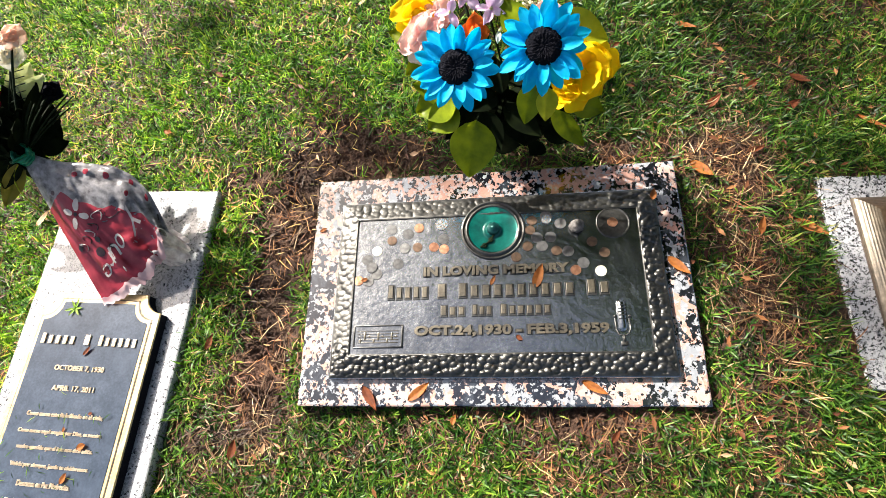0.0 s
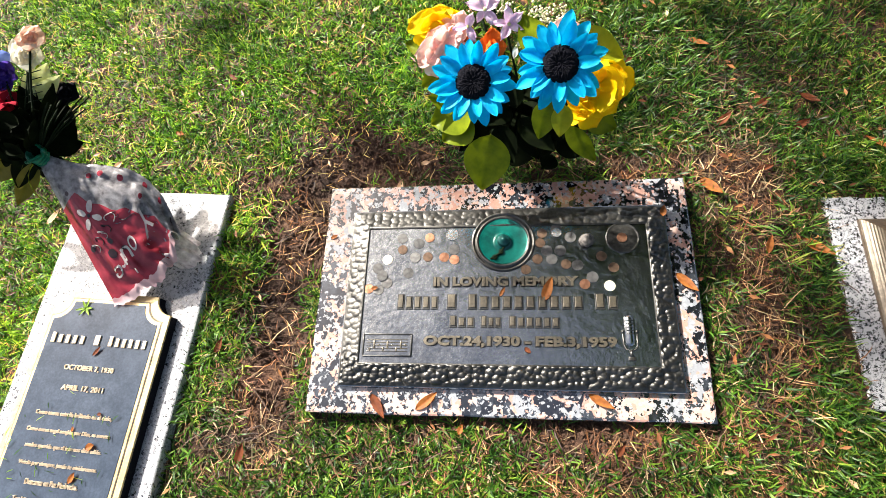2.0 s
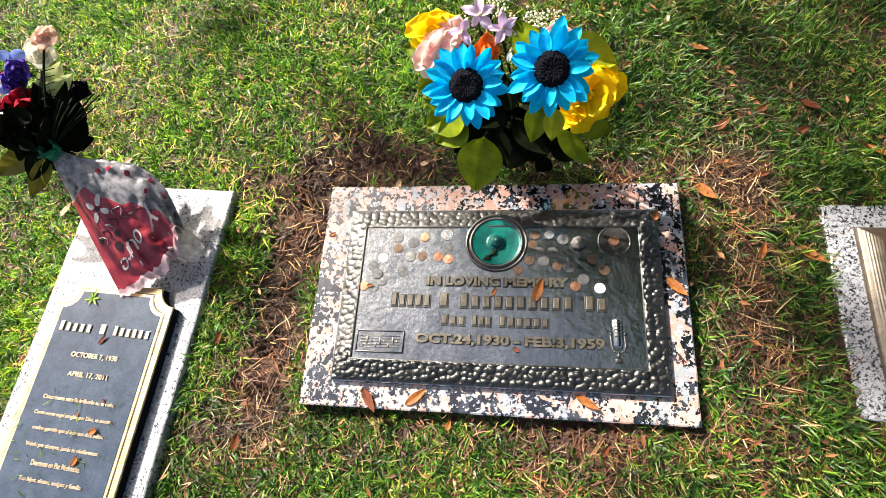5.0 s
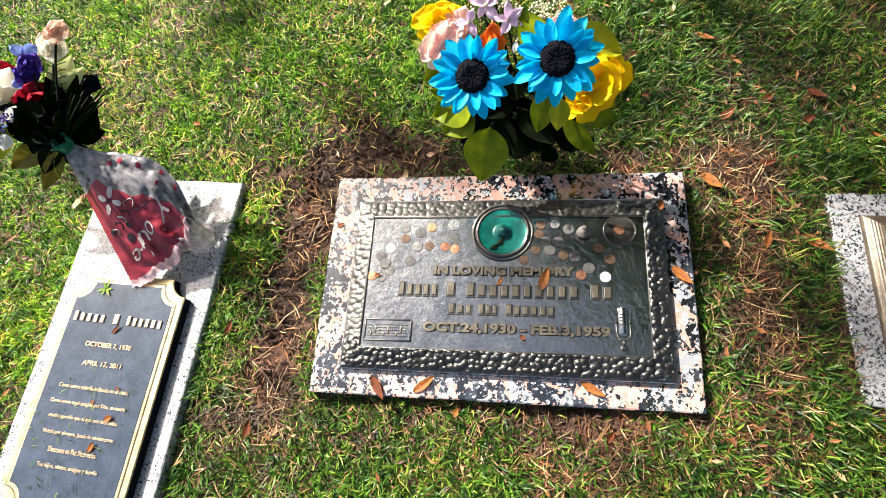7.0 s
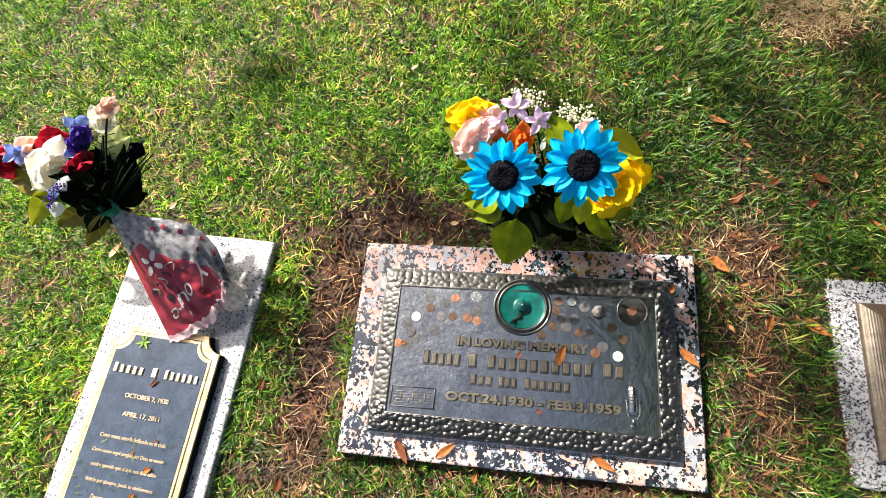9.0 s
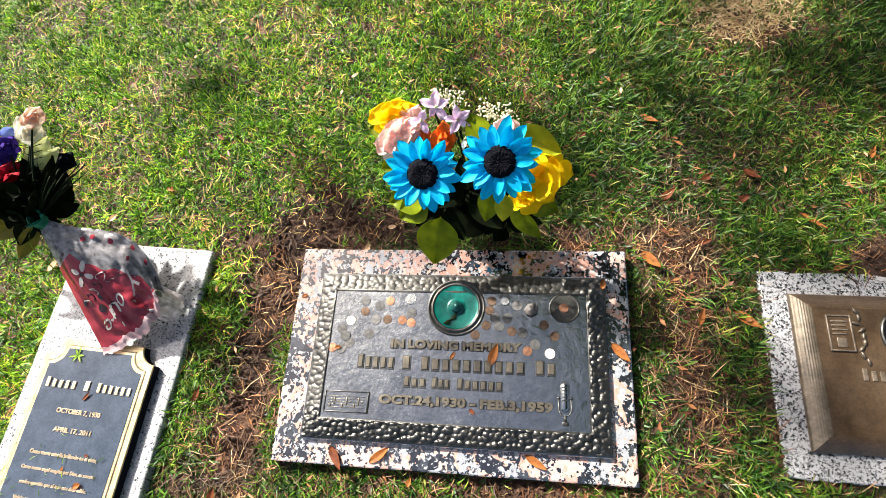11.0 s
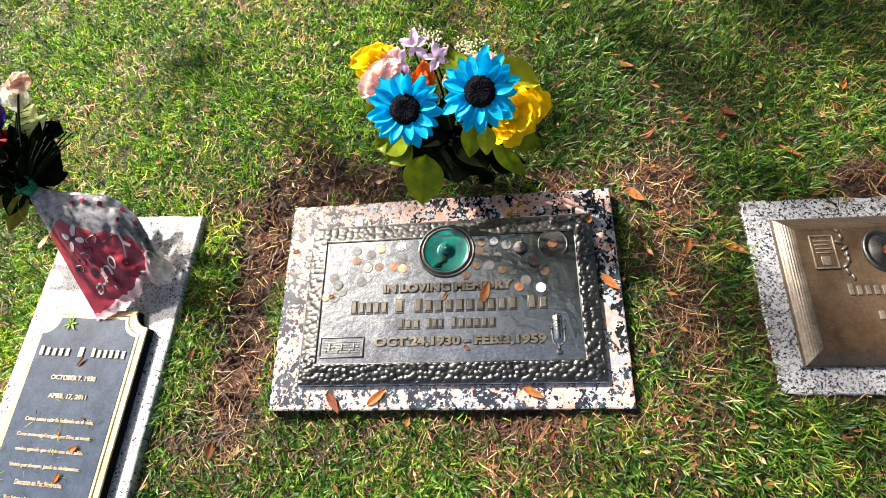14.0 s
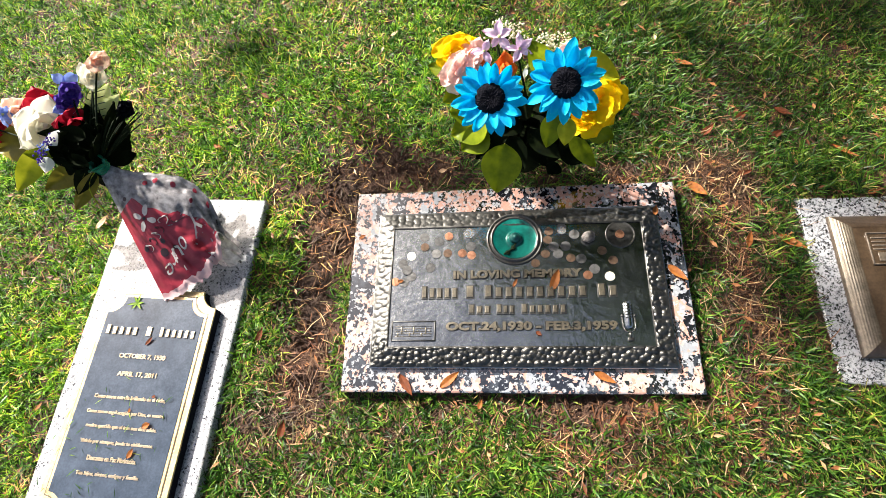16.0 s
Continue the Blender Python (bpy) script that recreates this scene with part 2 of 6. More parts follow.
M = {
    "pink": granite_pink(),
    "light": granite_light("light_grey_granite", 0.09, 0.36, 290),
    "salt": granite_light("salt_pepper_granite", 0.25, 0.42, 300),
    "bronze": bronze("dark_bronze", (0.30, 0.312, 0.312), (0.45, 0.465, 0.465), (0.15, 0.22), 1.0, 0.16, 60),
    "border": bronze("hammered_bronze", (0.040, 0.039, 0.036), (0.115, 0.11, 0.10), (0.36, 0.46), 0.92),
    "letter": bronze("letter_bronze", (0.085, 0.073, 0.053), (0.18, 0.152, 0.108), (0.28, 0.42), 0.45, 0.05),
    # near-black for patina plus painted shadow round letters and bars
    "patina": bronze("letter_shadow_patina", (0.010, 0.010, 0.009), (0.030, 0.029, 0.025), (0.4, 0.6), 0.2, 0.05),
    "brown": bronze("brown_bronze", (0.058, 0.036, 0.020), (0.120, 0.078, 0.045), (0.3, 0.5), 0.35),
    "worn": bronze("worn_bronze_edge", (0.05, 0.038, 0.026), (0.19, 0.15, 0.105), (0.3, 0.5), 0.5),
    "relief": bronze("relief_bronze", (0.10, 0.078, 0.056), (0.25, 0.20, 0.15), (0.3, 0.5), 0.4),
    "slate": bronze("blue_grey_panel", (0.026, 0.038, 0.058), (0.058, 0.078, 0.112), (0.12, 0.22), 0.1),
    "gold": bronze("polished_gold_bronze", (0.76, 0.53, 0.23), (0.92, 0.73, 0.40), (0.22, 0.36), 0.45, 0.05),
    "goldtext": bronze("pale_gold_letter", (0.55, 0.42, 0.27), (0.80, 0.66, 0.48), (0.25, 0.4), 0.5, 0.03),
    "green": plain("green_patina", (0.001, 0.040, 0.034), (0.005, 0.14, 0.11), 40, 0.22, 0.2, 0.15, 0.15),
    "greendark": plain("dark_patina", (0.004, 0.03, 0.03), (0.012, 0.09, 0.08), 60, 0.3, 0.3),
    "copper": plain("copper_coin", (0.28, 0.12, 0.065), (0.56, 0.29, 0.175), 120, 0.28, 0.85, 0.3),
    "oldcopper": plain("dull_coin", (0.07, 0.045, 0.03), (0.16, 0.10, 0.065), 120, 0.35, 0.6, 0.3),
    "silver": plain("silver_coin", (0.34, 0.335, 0.32), (0.60, 0.59, 0.56), 120, 0.25, 0.9, 0.3),
    "dullsilver": plain("dull_silver_coin", (0.07, 0.068, 0.065), (0.15, 0.145, 0.14), 120, 0.38, 0.6, 0.3),
    "bright": plain("pale_brass_coin", (0.75, 0.66, 0.48), (0.9, 0.84, 0.68), 120, 0.3, 0.5, 0.2),
    "stone": plain("grey_pebble", (0.03, 0.027, 0.025), (0.17, 0.15, 0.135), 180, 0.6, 0.0, 0.8),
    "soil": soil_mat(),
    "sand": plain("dry_sand", (0.40, 0.27, 0.13), (0.66, 0.48, 0.27), 60, 0.9, 0.0, 0.6),
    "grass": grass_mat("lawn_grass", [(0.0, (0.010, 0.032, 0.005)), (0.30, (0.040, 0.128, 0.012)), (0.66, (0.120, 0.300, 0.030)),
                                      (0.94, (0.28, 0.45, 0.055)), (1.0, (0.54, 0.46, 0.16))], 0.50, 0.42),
    "thatch": grass_mat("dry_thatch", [(0.0, (0.035, 0.014, 0.007)), (0.45, (0.125, 0.052, 0.022)), (0.8, (0.28, 0.145, 0.062)), (1.0, (0.62, 0.46, 0.26))], 0.1, 0.6),
    "scrap": grass_mat("leaf_scrap", [(0.0, (0.07, 0.022, 0.010)), (0.5, (0.20, 0.075, 0.028)), (0.85, (0.38, 0.17, 0.06)), (1.0, (0.5, 0.32, 0.18))], 0.1, 0.5, False),
    "straw": grass_mat("bleached_straw", [(0.0, (0.34, 0.22, 0.09)), (0.5, (0.56, 0.40, 0.19)), (1.0, (0.78, 0.62, 0.36))], 0.1, 0.6, False),
    "root": grass_mat("brown_runner", [(0.0, (0.028, 0.014, 0.008)), (0.6, (0.085, 0.045, 0.025)), (0.88, (0.22, 0.13, 0.06)), (1.0, (0.50, 0.36, 0.18))], 0.05, 0.6, False),
    "leafdry": plain("dry_leaf", (0.14, 0.042, 0.010), (0.34, 0.125, 0.030), 60, 0.55, 0.0, 0.4, 0.0, thin=0.16),
    "leafdark": plain("dark_dry_leaf", (0.060, 0.015, 0.006), (0.17, 0.050, 0.018), 60, 0.6, 0.0, 0.4, 0.0, thin=0.16),
    "leafpale": plain("pale_dry_leaf", (0.42, 0.25, 0.13), (0.62, 0.40, 0.24), 60, 0.45, 0.0, 0.3, thin=0.15),
    "blue": plain("sky_blue_petal", (0.0, 0.40, 0.78), (0.002, 0.58, 0.90), 55, 0.5, 0.0, 0.15, sheen=0.1, thin=0.36),
    "seed": plain("black_seed_disc", (0.003, 0.003, 0.005), (0.010, 0.010, 0.015), 320, 0.95, 0.0, 1.0, spec=0.1),
    "yellow": plain("yellow_petal", (0.93, 0.58, 0.0), (0.97, 0.76, 0.006), 18, 0.55, 0.0, 0.1, thin=0.3),
    "pinkp": plain("pale_pink_petal", (0.94, 0.50, 0.46), (0.97, 0.86, 0.74), 22, 0.55, 0.0, 0.1, thin=0.3),
    "orange": plain("orange_petal", (0.72, 0.12, 0.01), (0.85, 0.22, 0.03), 40, 0.55, 0.0, 0.1, thin=0.25),
    "lilac": plain("lilac_petal", (0.62, 0.34, 0.60), (0.92, 0.76, 0.84), 40, 0.55, 0.0, 0.1, thin=0.3),
    "cream": plain("cream_petal", (0.84, 0.72, 0.56), (0.93, 0.87, 0.78), 30, 0.55, 0.0, 0.1, thin=0.3),
    "peach": plain("peach_petal", (0.90, 0.48, 0.33), (0.95, 0.86, 0.74), 26, 0.55, 0.0, 0.1, thin=0.3),
    "ivory": plain("ivory_petal", (0.82, 0.76, 0.58), (0.93, 0.91, 0.82), 24, 0.55, 0.0, 0.1, thin=0.3),
    "deadleaf": plain("brown_olive_leaf", (0.10, 0.085, 0.008), (0.20, 0.16, 0.02), 30, 0.4, 0.0, 0.25, thin=0.17),
    "white": plain("white_petal", (0.78, 0.77, 0.72), (0.90, 0.90, 0.87), 30, 0.55, 0.0, 0.1, thin=0.3),
    "red": plain("crimson_petal", (0.28, 0.004, 0.016), (0.48, 0.012, 0.035), 30, 0.5, 0.0, 0.1, thin=0.2),
    "purple": plain("violet_petal", (0.035, 0.016, 0.17), (0.10, 0.045, 0.36), 40, 0.55, 0.0, 0.1, thin=0.2),
    "paleblue": plain("pale_blue_petal", (0.16, 0.24, 0.66), (0.34, 0.44, 0.85), 40, 0.55, 0.0, 0.1, thin=0.25),
    "paleyellow": plain("pale_yellow_petal", (0.62, 0.66, 0.24), (0.80, 0.80, 0.44), 40, 0.55, 0.0, 0.1, thin=0.3),
    "baby": plain("dried_cream_buds", (0.45, 0.42, 0.26), (0.68, 0.66, 0.46), 80, 0.7),
    "leaf": plain("olive_cloth_leaf", (0.085, 0.125, 0.002), (0.22, 0.265, 0.006), 34, 0.4, 0.0, 0.25, thin=0.17),
    "leafyel": plain("yellow_green_leaf", (0.20, 0.24, 0.006), (0.40, 0.40, 0.020), 30, 0.4, 0.0, 0.25, thin=0.17),
    # green leaf with the bouquets' inner shade put into its near-black colour
    "leafdeep": plain("shaded_green_leaf", (0.0015, 0.003, 0.001), (0.006, 0.010, 0.002), 40, 0.8, 0.0, 0.15, spec=0.06),
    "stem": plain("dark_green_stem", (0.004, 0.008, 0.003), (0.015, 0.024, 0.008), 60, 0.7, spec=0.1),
    "tie": plain("green_wire_tie", (0.0, 0.10, 0.05), (0.01, 0.24, 0.13), 90, 0.3, 0.1),
    "redfilm": plain("crimson_printed_film", (0.17, 0.011, 0.020), (0.36, 0.038, 0.055), 22, 0.2, 0.0, 0.3, 0.3, thin=0.12),
    "greyfilm": plain("cloudy_plastic_film", (0.08, 0.072, 0.076), (0.48, 0.46, 0.47), 60, 0.15, 0.0, 0.3, 0.4, thin=0.3),
    "whitefilm": plain("white_torn_film", (0.42, 0.36, 0.37), (0.86, 0.80, 0.80), 60, 0.2, 0.0, 0.5, 0.4, thin=0.3),
    "pinkfilm": plain("pale_pink_film", (0.62, 0.36, 0.38), (0.80, 0.62, 0.62), 26, 0.22, 0.0, 0.3, 0.4, thin=0.3),
    "ink": plain("pale_ink", (0.42, 0.34, 0.33), (0.62, 0.55, 0.52), 60, 0.4),
    "darkink": plain("dark_ink", (0.012, 0.006, 0.008), (0.03, 0.012, 0.016), 60, 0.4),
    "bark": plain("oak_bark", (0.05, 0.038, 0.03), (0.15, 0.12, 0.10), 14, 0.9, 0.0, 1.0),
    "oak": grass_mat("oak_leaf", [(0.0, (0.04, 0.075, 0.015)), (1.0, (0.10, 0.15, 0.035))], 0.4, 0.4, False),
    "sprig": plain("fresh_green_sprig", (0.13, 0.24, 0.02), (0.26, 0.38, 0.06), 90, 0.45, thin=0.2),
}


# ---- helpers for building ----
def thing(name, place, label, category, group="", rz=0.0):
    ob = new(name)
    ob.empty_display_size = 0.05
    ob.matrix_basis = pose(*place, 0, 0, rz)
    return tagged(ob, label, category, group)


def link_mesh(name, mesh, material, parent=None, label="", m=None):
    ob = new(name, mesh)
    if material is not None and not mesh.materials:
        mesh.materials.append(material)
    if parent is not None:
        ob.parent = parent
    if m is not None:
        ob.matrix_basis = m
    return tagged(ob, label)


def part(name, bm, material, parent, label="", m=None, smooth=True):
    """Links a bmesh as one mesh under a thing or a part, at the pose m within it."""
    mesh = bpy.data.meshes.new(name)
    for f in bm.faces:
        f.smooth = smooth
    bm.to_mesh(mesh)
    bm.free()
    return link_mesh(name, mesh, material, parent, label, m)


def array_mesh(name, verts, faces, smooth=True):
    mesh = bpy.data.meshes.new(name)
    mesh.from_pydata([tuple(v) for v in verts], [], faces)
    if smooth:
        mesh.polygons.foreach_set("use_smooth", np.ones(len(mesh.polygons), bool))
    mesh.update()
    return mesh


def slab(x0, x1, y0, y1, z0, z1, bevel=0.003):
    bm = bmesh.new()
    bmesh.ops.create_cube(bm, size=1)
    bmesh.ops.scale(bm, vec=(x1 - x0, y1 - y0, z1 - z0), verts=bm.verts)
    bmesh.ops.translate(bm, vec=((x0 + x1) / 2, (y0 + y1) / 2, (z0 + z1) / 2), verts=bm.verts)
    bmesh.ops.bevel(bm, geom=bm.edges[:], offset=bevel, segments=2, profile=0.5, affect="EDGES")
    return bm


def rough_slab(x0, x1, y0, y1, z0, z1, step=0.03, jag=0.0016):
    """A stone slab with a flat top and slightly chipped, uneven edges."""
    nx, ny = max(4, round((x1 - x0) / step)), max(4, round((y1 - y0) / step))
    rim = [(x0 + (x1 - x0) * i / nx, y0) for i in range(nx)] + [(x1, y0 + (y1 - y0) * i / ny) for i in range(ny)]
    rim += [(x1 - (x1 - x0) * i / nx, y1) for i in range(nx)] + [(x0, y1 - (y1 - y0) * i / ny) for i in range(ny)]
    cx, cy, n = (x0 + x1) / 2, (y0 + y1) / 2, len(rim)
    verts = []
    for z, inset in ((z0, 0.0), (z1 - 0.007, 0.0), (z1 - 0.0015, 0.001), (z1, 0.0035)):
        for x, y in rim:
            d = jag * (noise.noise(Vector((x * 45, y * 45, z * 60))) + 0.6 * noise.noise(Vector((x * 120, y * 120, z * 90))))
            k = inset + d
            verts.append((x - k * (1 if x > cx else -1), y - k * (1 if y > cy else -1), z))
    faces = [tuple(range(3 * n, 4 * n)), tuple(reversed(range(n)))]
    for r in range(3):
        faces += [(r * n + i, r * n + (i + 1) % n, (r + 1) * n + (i + 1) % n, (r + 1) * n + i) for i in range(n)]
    return array_mesh("slab", verts, faces, False)


def lathe(profile, segments=32, closed=True):
    """Turns a profile of (radius, height) round the z axis."""
    bm = bmesh.new()
    rings = []
    for r, z in profile:
        rings.append([bm.verts.new((r * math.cos(a), r * math.sin(a), z)) for a in np.linspace(0, math.tau, segments, endpoint=False)])
    for low, high in zip(rings, rings[1:]):
        for i in range(segments):
            bm.faces.new((low[i], low[(i + 1) % segments], high[(i + 1) % segments], high[i]))
    if closed:
        bm.faces.new(rings[-1])
        bm.faces.new(list(reversed(rings[0])))
    return bm


def tube(points, radius, segments=6, taper=1.0):
    """A round tube along points."""
    bm = bmesh.new()
    pts = [Vector(p) for p in points]
    rings = []
    for i, p in enumerate(pts):
        way = (pts[min(i + 1, len(pts) - 1)] - pts[max(i - 1, 0)]).normalized()
        side = way.orthogonal().normalized()
        over = way.cross(side)
        r = radius * (1 + (taper - 1) * i / max(1, len(pts) - 1))
        rings.append([bm.verts.new(p + r * (math.cos(a) * side + math.sin(a) * over)) for a in np.linspace(0, math.tau, segments, endpoint=False)])
    for low, high in zip(rings, rings[1:]):
        for i in range(segments):
            bm.faces.new((low[i], low[(i + 1) % segments], high[(i + 1) % segments], high[i]))
    bm.faces.new(rings[-1])
    bm.faces.new(list(reversed(rings[0])))
    return bm


def text_mesh(body, width, height, depth, bold=0.0):
    """Raised lettering, centred, of the given width and height."""
    curve = bpy.data.curves.new("lettering", "FONT")
    curve.body, curve.extrude, curve.offset = body, 0.05, bold
    curve.resolution_u = 3
    ob = bpy.data.objects.new("lettering", curve)
    scene.collection.objects.link(ob)
    bpy.context.view_layer.update()
    mesh = bpy.data.meshes.new_from_object(ob.evaluated_get(bpy.context.evaluated_depsgraph_get()))
    bpy.data.objects.remove(ob)
    co = np.empty(len(mesh.vertices) * 3)
    mesh.vertices.foreach_get("co", co)
    co = co.reshape(-1, 3)
    low, high = co.min(0), co.max(0)
    co = (co - (low + high) / 2) / np.maximum(high - low, 1e-6) * (width, height, depth)
    mesh.vertices.foreach_set("co", co.ravel())
    mesh.update()
    return mesh


def words(name, body, x, y, z, width, height, depth, material, parent, bold=0.0, label=""):
    return link_mesh(name, text_mesh(body, width, height, depth, bold), material, parent, label, pose(x, y, z))


def bar(x0, x1, y, z, height, depth, material, parent):
    """A plain raised bar in place of a word."""
    return part("lettering_bar", slab(x0, x1, y - height / 2, y + height / 2, z - depth / 2, z + depth / 2, 0.0008), material, parent, "", None, False)


def bar_row(x0, x1, count, y, z, height, depth, material, parent, back=None):
    """Plain bars, one for each letter of a word, the first one taller."""
    step = (x1 - x0) / count
    for k in range(count):
        a, b = x0 + step * k + step * 0.23, x0 + step * (k + 1) - step * 0.23
        h = height * (1.22 if k == 0 else 1.0)
        # dark backing paints the shadow and patina round each bar
        if back is not None:
            bar(a - 0.0024, b + 0.0030, y - 0.0010 + (h - height) / 2, z - 0.001, h + 0.0058, 0.0022, back, parent)
        bar(a, b, y + (h - height) / 2, z, h, depth, material, parent)


def aim(place, ahead, up=(0, 0, 1), scale=1.0):
    """A pose whose z axis points ahead."""
    z = Vector(ahead).normalized()
    x = Vector(up).cross(z)
    x = x.normalized() if x.length > 1e-4 else z.orthogonal().normalized()
    y = z.cross(x)
    rot = Matrix((x, y, z)).transposed().to_4x4()
    return Matrix.Translation(place) @ rot @ Matrix.Scale(scale, 4)


def smooth(a, b, v):
    t = np.clip((np.asarray(v, float) - a) / (b - a), 0, 1)
    return t * t * (3 - 2 * t)


def waves(x, y, seed, octaves=4, first=1.0):
    """Smooth uneven values between about -1 and 1."""
    rng = np.random.RandomState(seed)
    out, amp, f = 0.0, 1.0, first
    for _ in range(octaves):
        for _ in range(3):
            a, p = rng.uniform(0, math.tau, 2)
            out = out + amp / 3 * np.sin((x * math.cos(a) + y * math.sin(a)) * f * math.tau + p + 1.7 * np.sin((x * math.sin(a) - y * math.cos(a)) * f * 2.1 + p))
        amp, f = amp * 0.55, f * 2.1
    return out


# ---- ground ----
MAIN = (-0.3555, 0.3555, 0.0, 0.457)
RIGHT_Z = -0.08
RIGHT = (0.637, 1.348, 0.028, 0.440)
LEFT_O, LEFT_TURN, LEFT_W, LEFT_L = (-0.586, 0.450), -3.6, 0.368, 0.78


def left_local(x, y):
    a = radians(LEFT_TURN)
    dx, dy = x - LEFT_O[0], y - LEFT_O[1]
    return dx * math.cos(a) + dy * math.sin(a), -dx * math.sin(a) + dy * math.cos(a)


def ground_z(x, y):
    x, y = np.asarray(x, float), np.asarray(y, float)
    z = -0.024 - 0.068 * smooth(0.37, 0.68, x) - 0.02 * smooth(1.2, 4.0, x)
    z = z + 0.006 * waves(x, y, 3, 4, 1.3)
    z = z - 0.020 * np.exp(-(((x + 0.425) / 0.06) ** 2 + ((y - 0.2) / 0.2) ** 2))
    z = z + 0.030 * np.exp(-(((x - 0.885) / 0.06) ** 2 + ((y - 0.49) / 0.05) ** 2))
    z = z + 0.012 * smooth(0.5, 0.8, y) * np.exp(-((x + 0.2) / 0.5) ** 2)
    return z


def bare(x, y):
    """How bare the soil is, from 0 (thick lawn) to 1."""
    g = lambda cx, cy, sx, sy: np.exp(-(((x - cx) / sx) ** 2 + ((y - cy) / sy) ** 2))  # noqa: E731
    b = 1.05 * g(-0.425, 0.20, 0.055, 0.24) + 0.38 * g(-0.50, 0.16, 0.07, 0.30) + 0.9 * g(-0.40, 0.40, 0.10, 0.08) + 1.1 * g(-0.22, 0.515, 0.16, 0.05)
    b = b + 0.8 * g(-0.55, 0.48, 0.07, 0.04) + 0.66 * g(0.49, 0.26, 0.10, 0.24) + 0.15 * g(0.45, 0.44, 0.10, 0.08) + 0.45 * g(0.46, 0.10, 0.06, 0.10) + 0.40 * g(-0.66, 0.80, 0.06, 0.07) + 0.35 * g(-0.62, 1.08, 0.05, 0.08) + 0.28 * g(0.10, -0.10, 0.25, 0.05) + 0.7 * g(0.20, 0.50, 0.22, 0.045)
    b = b + 1.2 * g(0.885, 0.49, 0.06, 0.05) + 1.0 * g(0.68, 1.12, 0.15, 0.06) + 0.5 * g(0.0, -0.03, 0.4, 0.03)
    b = b + 0.35 * g(-0.30, 0.62, 0.14, 0.07) + 0.5 * g(-0.75, 0.50, 0.12, 0.04) + 0.35 * g(0.45, 0.52, 0.12, 0.06)
    b = b + 0.42 * smooth(0.35, 0.9, waves(x, y, 11, 3, 1.6)) + 0.14 * waves(x, y, 5, 3, 6.0)
    return np.clip(b, 0, 1)


def inside_stone(x, y, pad=0.0):
    lx, ly = left_local(x, y)
    out = (x > MAIN[0] - pad) & (x < MAIN[1] + pad) & (y > MAIN[2] - pad) & (y < MAIN[3] + pad)
    out = out | ((x > RIGHT[0] - pad) & (x < RIGHT[1] + pad) & (y > RIGHT[2] - pad) & (y < RIGHT[3] + pad))
    return out | ((lx > -LEFT_W - pad) & (lx < pad) & (ly > -LEFT_L - pad) & (ly < pad))


def build_ground():
    def axis(low, high, step):
        core = np.arange(low, high + step / 2, step)
        far = np.array([0.1, 0.3, 0.8, 2, 5, 14, 40, 120, 400, 1500])
        return np.concatenate([low - far[::-1], core, high + far])
    xs, ys = axis(-2.2, 1.6, 0.0125), axis(-0.9, 1.9, 0.0125)
    gx, gy = np.meshgrid(xs, ys)
    z = ground_z(gx, gy)
    b = bare(gx, gy)
    z = z + b * 0.004 * waves(gx, gy, 21, 4, 9.0)
    near = np.exp(-np.maximum(0, np.hypot(gx, gy) - 3) / 3)
    z = z * near - 0.03 * (1 - near)
    nx, ny = len(xs), len(ys)
    idx = np.arange(nx * ny).reshape(ny, nx)
    quads = np.stack([idx[:-1, :-1], idx[:-1, 1:], idx[1:, 1:], idx[1:, :-1]], -1).reshape(-1, 4)
    mesh = array_mesh("ground", np.stack([gx, gy, z], -1).reshape(-1, 3), quads.tolist())
    tagged(link_mesh("ground", mesh, M["soil"]), "damp brown soil under thin lawn with bare patches", "ground", kind="structure")


